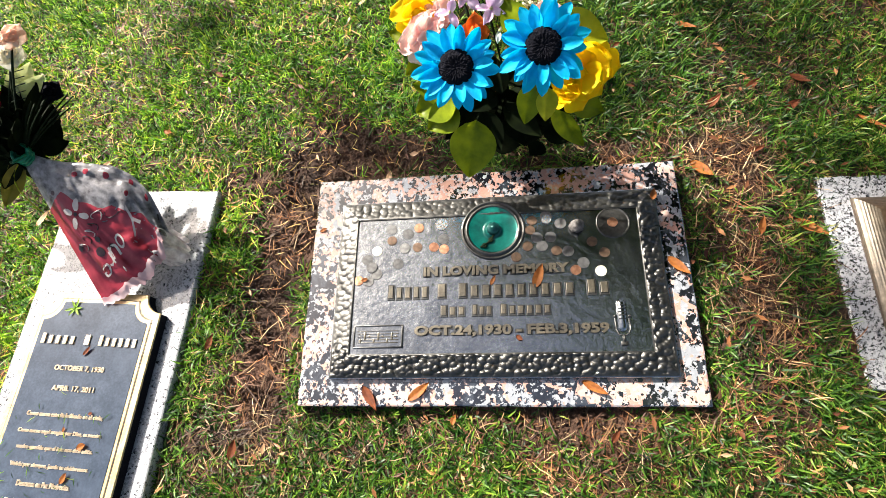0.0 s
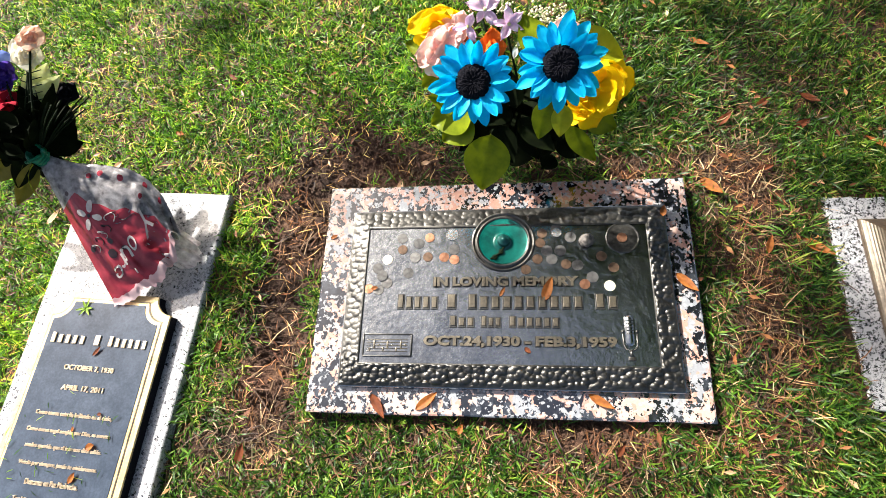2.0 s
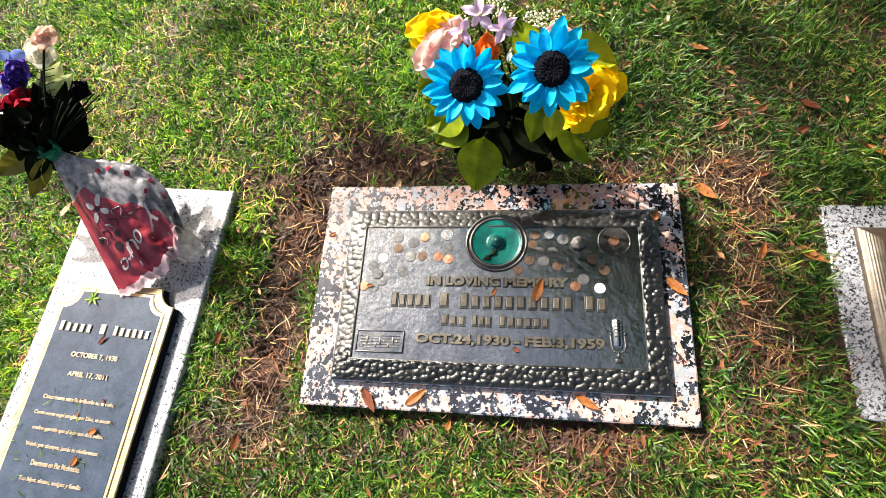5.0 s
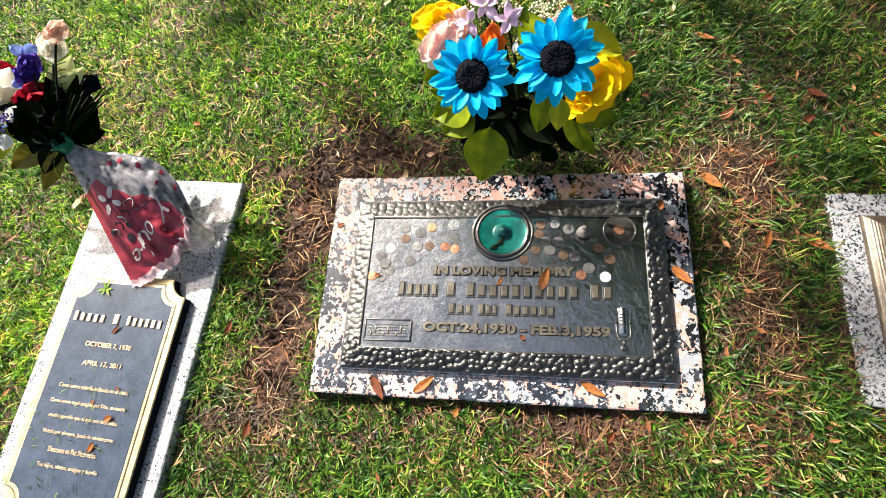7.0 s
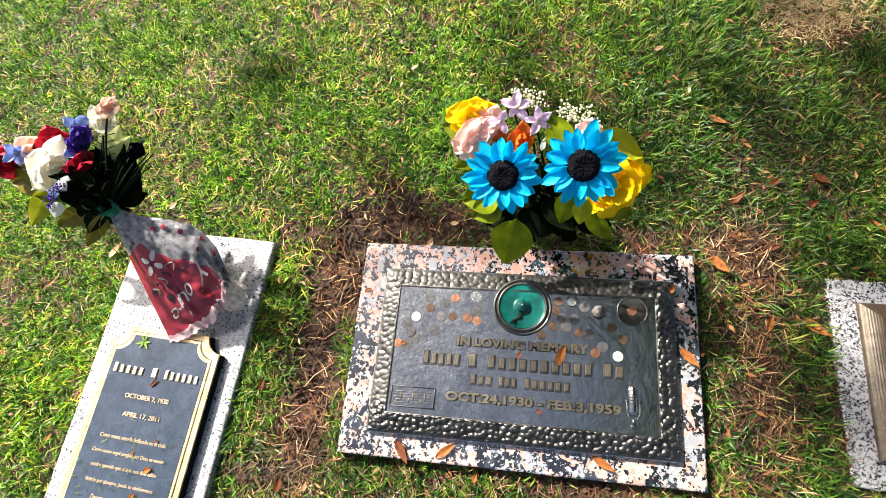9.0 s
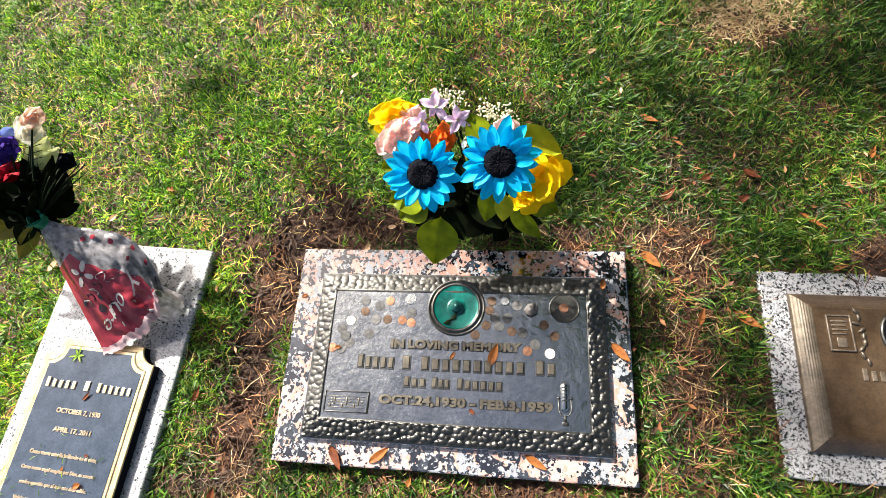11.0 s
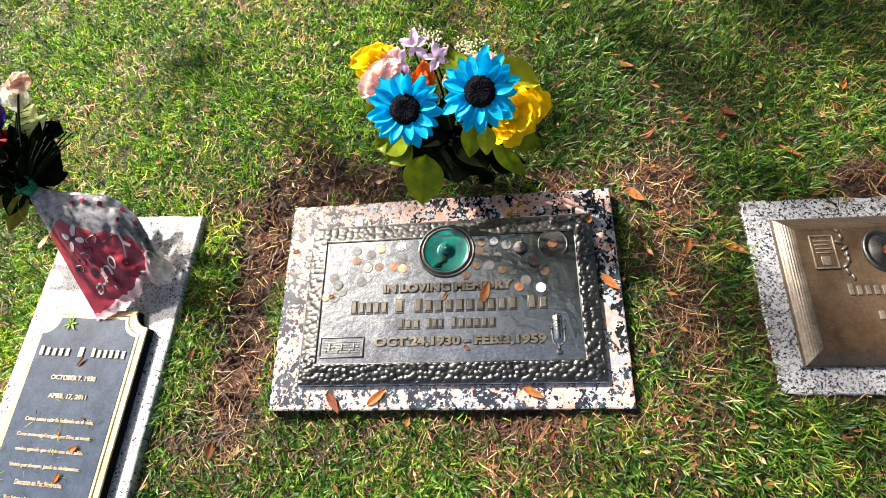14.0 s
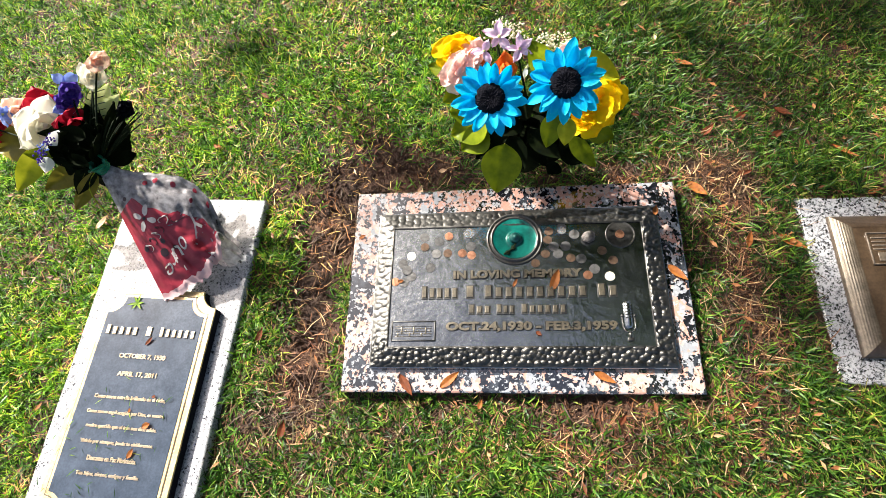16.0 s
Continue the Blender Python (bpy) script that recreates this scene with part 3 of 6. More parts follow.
def blades(name, n, area, length, width, lean, material, label, seed, keep, category, tuft=0):
    """Many thin bent blades in one mesh: keep(x, y, random) picks the places."""
    rng = np.random.RandomState(seed)
    x, y = rng.uniform(area[0], area[1], n), rng.uniform(area[2], area[3], n)
    chance = rng.uniform(0, 1, n)
    if tuft:
        # most blades stand in small fans round a shared root
        root = rng.randint(0, n // tuft, n)
        free = rng.uniform(0, 1, n) < 0.25
        spoke, reach = rng.uniform(0, math.tau, n), np.abs(rng.normal(0, 0.005, n))
        x = np.where(free, x, x[root] + reach * np.cos(spoke))
        y = np.where(free, y, y[root] + reach * np.sin(spoke))
        chance = np.where(free, chance, 0.75 * chance[root] + 0.25 * chance)
    ok = keep(x, y, chance)
    x, y = x[ok], y[ok]
    n = len(x)
    flat = lean[0] > 0.85
    z = ground_z(x, y) + (rng.uniform(0.001, 0.009, n) if flat else -0.002)
    # blades of one tuft point about the same way
    turn = 1.6 * waves(x, y, seed + 1, 3, 5.0) + rng.uniform(-2.8, 2.8, n)
    if tuft:
        turn = np.where(free[ok], turn, spoke[ok] + rng.uniform(-0.35, 0.35, n))
    tilt = rng.uniform(*lean, n)
    ln = rng.uniform(*length, n) * (0.85 + 0.3 * waves(x, y, seed + 2, 2, 2.0))
    if tuft:
        ln = ln * (1 - 0.22 * smooth(0.7, 1.4, y - 0.8 * x))
    wd = rng.uniform(*width, n)
    bend = rng.uniform(0.15, 0.9, n)
    side = np.stack([-np.sin(turn), np.cos(turn), rng.uniform(-0.5, 0.5, n)], -1)
    side /= np.linalg.norm(side, axis=1)[:, None]
    p = np.stack([x, y, z], -1)
    verts = np.empty((n, 7, 3))
    ang = tilt.copy()
    for k, (w, step) in enumerate(((0.75, 0.0), (1.0, 0.36), (0.72, 0.36), (0.0, 0.28))):
        d = np.stack([np.cos(turn) * np.sin(ang), np.sin(turn) * np.sin(ang), np.cos(ang)], -1)
        p = p + d * (ln * step)[:, None]
        ang = np.minimum(ang + bend * 0.5, 1.55 if flat else 1.75)
        turn = turn + rng.uniform(-0.35, 0.35, n)
        if k < 3:
            verts[:, 2 * k] = p - side * (wd * w / 2)[:, None]
            verts[:, 2 * k + 1] = p + side * (wd * w / 2)[:, None]
        else:
            verts[:, 6] = p
    base = (np.arange(n) * 7)[:, None]
    quads = np.concatenate([base + [0, 1, 3, 2], base + [2, 3, 5, 4]], 1).reshape(-1, 4)
    tris = base + [4, 5, 6]
    mesh = bpy.data.meshes.new(name)
    mesh.vertices.add(n * 7)
    mesh.vertices.foreach_set("co", verts.ravel())
    mesh.loops.add(n * 11)
    loops = np.concatenate([np.concatenate([quads.reshape(n, 8), tris], 1).ravel()])
    mesh.loops.foreach_set("vertex_index", loops.astype(np.int32))
    mesh.polygons.add(n * 3)
    starts = (np.arange(n) * 11)[:, None] + [0, 4, 8]
    mesh.polygons.foreach_set("loop_start", starts.ravel().astype(np.int32))
    mesh.update(calc_edges=True)
    mesh.validate()
    tagged(link_mesh(name, mesh, material), label, category, kind="stuff")


build_ground()
NEAR = (-2.1, 1.35, -0.42, 1.75)


def lawn(x, y, r):
    return (r > bare(x, y) * 1.02 + 0.20 * smooth(0.1, 0.8, waves(x, y, 41, 3, 7.0))) & ~inside_stone(x, y, np.where(x > 0.55, 0.014, 0.003))


def litter(x, y, r):
    g = lambda cx, cy, sx, sy: np.exp(-(((x - cx) / sx) ** 2 + ((y - cy) / sy) ** 2))  # noqa: E731
    p = 0.09 + 0.04 * bare(x, y) + 0.14 * smooth(0.2, 0.5, x) + 0.55 * g(0.49, 0.28, 0.11, 0.30) + 0.25 * g(0.45, 0.46, 0.12, 0.09) + 0.50 * g(0.1, -0.08, 0.55, 0.09) + 0.25 * g(-0.45, -0.05, 0.12, 0.15)
    p = p + 0.15 * g(-0.47, 0.18, 0.09, 0.30) + 0.30 * g(0.15, 0.53, 0.40, 0.07) + 0.22 * smooth(0.3, 0.8, waves(x, y, 15, 3, 2.5))
    return (r < p) & ~inside_stone(x, y, -0.002)


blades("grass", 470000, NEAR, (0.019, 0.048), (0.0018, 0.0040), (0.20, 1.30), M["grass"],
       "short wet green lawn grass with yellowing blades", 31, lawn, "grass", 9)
blades("dry_grass", 210000, NEAR, (0.018, 0.060), (0.0009, 0.0024), (1.05, 1.6), M["thatch"],
       "dry straw and brown thatch lying in the lawn", 47, litter, "dry grass")


def dead_patch(x, y, r):
    d = ((x - 0.70) / 0.19) ** 2 + ((y - 1.16) / 0.10) ** 2 + 0.35 * waves(x, y, 9, 3, 5.0)
    return r > d


blades("dead_grass", 12000, (0.38, 1.08, 0.98, 1.40), (0.012, 0.035), (0.0014, 0.003), (0.9, 1.6), M["straw"],
       "patch of bleached tan dead grass", 53, dead_patch, "dry grass")


def roots(x, y, r):
    return (r < np.clip(bare(x, y) * 1.4 - 0.45, 0, 1)) & ~inside_stone(x, y, -0.002)


blades("root_litter", 500, (-0.75, 1.1, -0.1, 0.75), (0.05, 0.12), (0.0014, 0.0034), (1.35, 1.62), M["root"],
       "brown roots and grass runners on bare soil", 91, roots, "roots")


def clods(n, area, seed):
    """Small crumbs of soil on the bare places."""
    rng = np.random.RandomState(seed)
    x, y = rng.uniform(area[0], area[1], n), rng.uniform(area[2], area[3], n)
    ok = (rng.uniform(0, 1, n) < np.clip(bare(x, y) * 1.5 - 0.4, 0, 1)) & ~inside_stone(x, y, 0.002)
    x, y = x[ok], y[ok]
    n = len(x)
    size = 0.0016 + 0.0055 * rng.uniform(0, 1, n) ** 3
    shape = np.array([(1, 0, 0), (0, 1, 0), (-1, 0, 0), (0, -1, 0), (0, 0, 0.8), (0, 0, -0.8)], float)
    v = shape[None] * size[:, None, None] * rng.uniform(0.55, 1.4, (n, 6, 3)) + rng.normal(0, 0.25, (n, 6, 3)) * size[:, None, None]
    v = v + np.stack([x, y, ground_z(x, y) + size * 0.4], -1)[:, None]
    tri = np.array([(0, 1, 4), (1, 2, 4), (2, 3, 4), (3, 0, 4), (1, 0, 5), (2, 1, 5), (3, 2, 5), (0, 3, 5)])
    faces = ((np.arange(n) * 6)[:, None, None] + tri).reshape(-1, 3)
    tagged(link_mesh("soil_crumbs", array_mesh("soil_crumbs", v.reshape(-1, 3), faces.tolist(), False), M["soil"]), "crumbs and clods of damp brown soil", "soil", kind="stuff")


clods(60000, (-0.75, 1.1, -0.1, 0.72), 19)


def outer(x, y, r):
    far = (x < NEAR[0]) | (x > NEAR[1]) | (y < NEAR[2]) | (y > NEAR[3])
    return far


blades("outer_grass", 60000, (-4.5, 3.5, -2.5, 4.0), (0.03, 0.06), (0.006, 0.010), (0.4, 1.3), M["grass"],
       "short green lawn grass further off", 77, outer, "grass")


# ---- grave markers ----
def hammered(w, h, inner_w, inner_h, z_out, z_in, step=0.0013):
    """A sloping border frame whose face is beaten into small rounded cells."""
    nx, ny = round(w / step), round(h / step)
    xs, ys = np.linspace(-w / 2, w / 2, nx + 1), np.linspace(-h / 2, h / 2, ny + 1)
    gx, gy = np.meshgrid(xs, ys)
    rng = np.random.RandomState(9)
    cell = 0.0125
    cx, cy = np.meshgrid(np.arange(-w / 2 - cell, w / 2 + cell * 2, cell), np.arange(-h / 2 - cell, h / 2 + cell * 2, cell * 0.8))
    px = (cx + rng.uniform(-0.42, 0.42, cx.shape) * cell).ravel()
    py = (cy + rng.uniform(-0.42, 0.42, cy.shape) * cell * 0.8).ravel()
    near = np.full(gx.shape, 9.0)
    second = np.full(gx.shape, 9.0)
    for qx, qy in zip(px, py):
        if abs(qx) < inner_w / 2 - 0.02 and abs(qy) < inner_h / 2 - 0.02:
            continue
        i0, i1 = np.searchsorted(xs, [qx - 0.03, qx + 0.03])
        j0, j1 = np.searchsorted(ys, [qy - 0.03, qy + 0.03])
        d = np.hypot(gx[j0:j1, i0:i1] - qx, (gy[j0:j1, i0:i1] - qy) * 1.25)
        a, b = near[j0:j1, i0:i1], second[j0:j1, i0:i1]
        second[j0:j1, i0:i1] = np.minimum(b, np.maximum(a, d))
        near[j0:j1, i0:i1] = np.minimum(a, d)
    edge = np.minimum((w / 2 - np.abs(gx)), (h / 2 - np.abs(gy)))
    inset = np.maximum(np.abs(gx) - inner_w / 2, np.abs(gy) - inner_h / 2)
    t = np.clip(inset / np.maximum(inset + edge, 1e-6), 0, 1)
    z = z_in + (z_out - z_in) * t
    bold = 0.28 + 0.72 * np.maximum(smooth(-inner_h / 2 + 0.03, -inner_h / 2, gy), smooth(inner_w / 2 - 0.02, inner_w / 2 + 0.01, gx))
    z = z + 0.0042 * bold * np.clip(1 - (near / 0.0080) ** 2, 0, 1) ** 0.6 * np.clip(edge / 0.006, 0, 1) * np.clip(inset / 0.003, 0, 1)
    keep = inset >= -step
    idx = -np.ones(gx.shape, int)
    idx[keep] = np.arange(keep.sum())
    verts = np.stack([gx[keep], gy[keep], z[keep]], -1).tolist()
    q = np.stack([idx[:-1, :-1], idx[:-1, 1:], idx[1:, 1:], idx[1:, :-1]], -1).reshape(-1, 4)
    q = q[(q >= 0).all(1)].tolist()
    return array_mesh("border", verts, q)


def ring_at(name, profile, x, y, z, material, parent, label="", segments=48, closed=False):
    return part(name, lathe(profile, segments, closed), material, parent, label, pose(x, y, z))


def main_marker():
    m = thing("grave_marker", ((MAIN[0] + MAIN[1]) / 2, (MAIN[2] + MAIN[3]) / 2, 0),
              "bronze plaque with hammered border on wet pink and black granite", "grave marker", "grave markers")
    hw, hh = (MAIN[1] - MAIN[0]) / 2, (MAIN[3] - MAIN[2]) / 2
    link_mesh("granite_base", rough_slab(-hw, hw, -hh, hh, -0.11, 0.0), M["pink"], m, "polished pink and black granite slab")
    bx, by = 0.007, -0.008
    plate = thing_part("bronze_plaque", slab(-0.303, 0.303, -0.174, 0.174, 0.0, 0.010, 0.002), M["bronze"], m, "dark wet bronze plaque", pose(bx, by, 0.0005))
    link_mesh("hammered_border", hammered(0.602, 0.344, 0.530, 0.266, 0.0105, 0.019), M["border"], plate, "beaten bronze border")
    fw, fh = 0.265, 0.1335
    part("field", slab(-fw, fw, -fh, fh, 0.004, 0.0165, 0.0015), M["bronze"], plate, "smooth wet bronze field", None, False)
    for x0, x1, y0, y1 in ((-fw, fw, fh - 0.0012, fh + 0.0022), (-fw, fw, -fh - 0.0022, -fh + 0.0012), (-fw - 0.0022, -fw + 0.0012, -fh, fh), (fw - 0.0012, fw + 0.0022, -fh, fh)):
        part("bead", slab(x0, x1, y0, y1, 0.014, 0.0195, 0.0012), M["border"], plate)
    z = 0.0172
    # wider dark copies paint shadow and patina round the raised letters
    for body, y, w, h, x in (("IN LOVING MEMORY", 0.0205, 0.270, 0.0202, 0.0026), ("OCT.24,1930 - FEB.3,1959", -0.0925, 0.344, 0.0232, 0.0256)):
        words("letter_shadow", body, x, y - 0.0005, z, w, h, 0.0022, M["patina"], plate, 0.13, "dark patina and painted shadow round the letters")
    words("lettering", "IN LOVING MEMORY", 0.002, 0.0205, z + 0.001, 0.266, 0.0185, 0.0050, M["letter"], plate, 0.04, "raised bronze letters")
    for x0, x1, count in ((-0.200, -0.120, 5), (-0.108, -0.084, 1), (-0.068, 0.144, 10), (0.160, 0.204, 2)):
        bar_row(x0, x1, count, -0.0190, z + 0.001, 0.0200, 0.0040, M["letter"], plate, M["patina"])
    for x0, x1, count in ((-0.100, -0.052, 3), (-0.042, -0.004, 3), (0.008, 0.100, 6)):
        bar_row(x0, x1, count, -0.0560, z + 0.001, 0.0140, 0.0034, M["letter"], plate, M["patina"])
    words("lettering", "OCT.24,1930 - FEB.3,1959", 0.025, -0.0925, z + 0.001, 0.340, 0.0215, 0.0050, M["letter"], plate, 0.04, "raised bronze letters")
    # scroll with music lines
    sheet = part("music_panel", slab(-0.258, -0.166, -0.121, -0.079, 0.014, 0.0185, 0.001), M["bronze"], plate, "small panel with raised music lines", None, False)
    for k in range(4):
        part("frame_bar", slab(*((-0.258, -0.166, -0.121, -0.1185), (-0.258, -0.166, -0.0815, -0.079), (-0.258, -0.2555, -0.121, -0.079), (-0.1685, -0.166, -0.121, -0.079))[k], 0.0185, 0.0205, 0.0006), M["border"], sheet)
    for k in range(5):
        part("music_line", slab(-0.250, -0.174, -0.0905 - k * 0.0053, -0.0895 - k * 0.0053, 0.0183, 0.0200, 0.0003), M["letter"], sheet)
    for k in range(9):
        part("note", slab(-0.246 + k * 0.0083, -0.243 + k * 0.0083, -0.112 + 0.005 * (k % 3), -0.104 + 0.006 * (k * 2 % 3), 0.0183, 0.0202, 0.0005), M["letter"], sheet)
    # old stage microphone in relief
    mic = part("microphone_relief", slab(0.2098, 0.2262, -0.098, -0.041, 0.012, 0.0215, 0.0065), M["bronze"], plate, "raised stage microphone")
    for side in (0.2062, 0.2298):
        part("mic_yoke", tube([(side, -0.070, 0.0178), (side, -0.094, 0.0178), (0.218 + (side - 0.218) * 0.7, -0.102, 0.0178), (0.218, -0.106, 0.0178)], 0.0014), M["border"], mic)
        part("mic_pivot", lathe([(0.0001, 0), (0.0030, 0), (0.0030, 0.003), (0.0001, 0.004)], 12), M["border"], mic, "", pose(side, -0.072, 0.0165))
    for k in range(5):
        part("mic_grille", slab(0.2115, 0.2245, -0.053 - 0.006 * k, -0.0515 - 0.006 * k, 0.0195, 0.0222, 0.0006), M["border"], mic)
    part("mic_post", tube([(0.218, -0.104, 0.0178), (0.218, -0.116, 0.0178)], 0.0026), M["border"], mic)
    part("mic_foot", slab(0.2120, 0.2240, -0.1225, -0.1150, 0.0155, 0.0195, 0.001), M["border"], mic)
    # vase well
    vx, vy = 0.000, 0.1005
    rim = ring_at("vase_ring", [(0.0600, 0.010), (0.0605, 0.0185), (0.0585, 0.0205), (0.0560, 0.0200), (0.0545, 0.0175), (0.0530, 0.0175), (0.0520, 0.0215), (0.0490, 0.0225), (0.0465, 0.0205), (0.0455, 0.0150)],
                  vx, vy, 0, M["border"], plate, "dark bronze vase rings", 64)
    ring_at("vase_well", [(0.0462, 0.0192), (0.0452, 0.0188), (0.0420, 0.0182), (0.0300, 0.0176), (0.0210, 0.0174), (0.0150, 0.0174), (0.0148, 0.0195), (0.0001, 0.0195)], 0, 0, 0.0012, M["green"], rim, "green patina vase bottom", 64)
    ring_at("vase_knob", [(0.0125, 0.0195), (0.0120, 0.0245), (0.0095, 0.0275), (0.0060, 0.0280), (0.0055, 0.0310), (0.0001, 0.0315)], 0.001, 0, 0.0012, M["greendark"], rim, "tarnished knob", 32)
    part("chain", tube([(0.002, -0.012, 0.0215), (-0.006, -0.024, 0.0212), (-0.014, -0.030, 0.0210), (-0.024, -0.036, 0.0215)], 0.0020, 6), M["stem"], rim, "dark corroded chain")
    part("chain_link", lathe([(0.0022, 0), (0.0048, 0), (0.0048, 0.002), (0.0022, 0.002)], 14, False), M["stem"], rim, "", pose(-0.004, -0.022, 0.0208))
    part("chain_link", lathe([(0.0022, 0), (0.0048, 0), (0.0048, 0.002), (0.0022, 0.002)], 14, False), M["stem"], rim, "", pose(-0.016, -0.0325, 0.0208))
    # small disc
    ring_at("emblem_ring", [(0.0305, 0.014), (0.0305, 0.0178), (0.0292, 0.0188), (0.0278, 0.0180), (0.0270, 0.0177), (0.0260, 0.0177), (0.0120, 0.0177), (0.0001, 0.0177)], 0.220, 0.1045, 0, M["border"], plate, "round bronze emblem disc", 40)
    return m


def thing_part(name, bm, material, parent, label, m):
    return part(name, bm, material, parent, label, m, False)


def coin_mesh(name, radius, thick, material):
    bm = lathe([(0.0002, 0), (radius * 0.97, 0), (radius, 0.0003), (radius, thick - 0.0003), (radius * 0.97, thick), (radius * 0.90, thick), (radius * 0.87, thick - 0.0003), (radius * 0.35, thick - 0.0002), (0.0002, thick - 0.0001)], 28)
    mesh = bpy.data.meshes.new(name)
    for f in bm.faces:
        f.smooth = False
    bm.to_mesh(mesh)
    bm.free()
    mesh.materials.append(material)
    return mesh


def coins():
    kinds = {"p": ("copper_coin", 0.0095, "copper", "bright copper coin lying on a bronze plaque"),
             "o": ("copper_coin", 0.0095, "oldcopper", "dull brown copper coin lying on a bronze plaque"),
             "n": ("silver_coin", 0.0106, "dullsilver", "dull grey coin lying on a bronze plaque"),
             "q": ("silver_coin", 0.0121, "silver", "large shiny silver coin lying on a bronze plaque"),
             "d": ("silver_coin", 0.0090, "silver", "small shiny silver coin lying on a bronze plaque"),
             "b": ("brass_coin", 0.0100, "bright", "pale gleaming coin lying on a bronze plaque")}
    meshes = {k: coin_mesh(v[0], v[1], 0.0016, M[v[2]]) for k, v in kinds.items()}
    laid = """n -0.199 0.113;o -0.197 0.089;n -0.165 0.102;p -0.144 0.114;q -0.0995 0.1195;n -0.095 0.088;n -0.171 0.072;o -0.146 0.073;
    p -0.114 0.072;p -0.094 0.067;b -0.226 0.068;n -0.183 0.040;n -0.224 0.020;n -0.240 0.006;n -0.244 0.050;p -0.259 0.008;n -0.234 0.034;
    o 0.042 0.045;o 0.074 0.119;n 0.101 0.127;o 0.070 0.099;n 0.082 0.083;o 0.064 0.066;n 0.107 0.083;n 0.0905 0.065;o 0.1165 0.055;n 0.1375 0.053;
    d 0.101 0.1195;n 0.127 0.110;o 0.1815 0.0705;o 0.202 0.048;n 0.163 0.029;p 0.1485 0.0155;b 0.1925 0.012;p 0.221 0.107"""
    rng = np.random.RandomState(4)
    placed = []
    for item in laid.split(";"):
        k, x, y = item.split()
        x, y = float(x) * 0.99 + 0.007, float(y) * 0.975 + 0.2205
        level = 0.0170 + (0.0018 if abs(float(x) - 0.225) < 0.01 and float(y) > 0.3 else 0)
        over = sum(1 for a, b in placed if math.hypot(a - x, b - y) < 0.018)
        placed.append((x, y))
        ob = new(kinds[k][0], meshes[k])
        ob.matrix_basis = pose(x, y, level + 0.0017 * over, rng.uniform(-2, 2), rng.uniform(-2, 2), rng.uniform(0, 360))
        tagged(ob, kinds[k][3], "coin", "coins on the plaque")


def pebble():
    bm = bmesh.new()
    bmesh.ops.create_icosphere(bm, subdivisions=4, radius=1)
    for v in bm.verts:
        v.co *= 1 + 0.16 * noise.noise(v.co * 2.2) + 0.10 * noise.noise(v.co * 5)
        v.co.x *= 0.0135
        v.co.y *= 0.0125
        v.co.z *= 0.0090
    mesh = bpy.data.meshes.new("pebble")
    for f in bm.faces:
        f.smooth = True
    bm.to_mesh(mesh)
    bm.free()
    ob = link_mesh("pebble", mesh, M["stone"])
    ob.matrix_basis = pose(0.161, 0.3185, 0.0245, 0, 0, 20)
    tagged(ob, "rough grey pebble resting on the bronze plaque", "stone")


def notched(x0, x1, y0, y1, cut, steps=8):
    """An outline with inward-curved corners."""
    out = []
    for cx, cy, a0 in ((x0, y0, 90), (x1, y0, 180), (x1, y1, 270), (x0, y1, 0)):
        out += [(cx + cut * math.cos(radians(a0 - 90 * k / steps)), cy + cut * math.sin(radians(a0 - 90 * k / steps))) for k in range(steps + 1)]
    return out


def plate_from(outline, z0, z1, chamfer=0.0015):
    cx = sum(p[0] for p in outline) / len(outline)
    cy = sum(p[1] for p in outline) / len(outline)
    n, verts = len(outline), []
    for z, k in ((z0, 0), (z1 - chamfer, 0), (z1, chamfer)):
        for x, y in outline:
            d = math.hypot(x - cx, y - cy)
            verts.append((x - (x - cx) / d * k, y - (y - cy) / d * k, z))
    faces = [tuple(range(2 * n, 3 * n)), tuple(reversed(range(n)))]
    for r in range(2):
        faces += [(r * n + i, r * n + (i + 1) % n, (r + 1) * n + (i + 1) % n, (r + 1) * n + i) for i in range(n)]
    return array_mesh("plate", verts, faces, False)


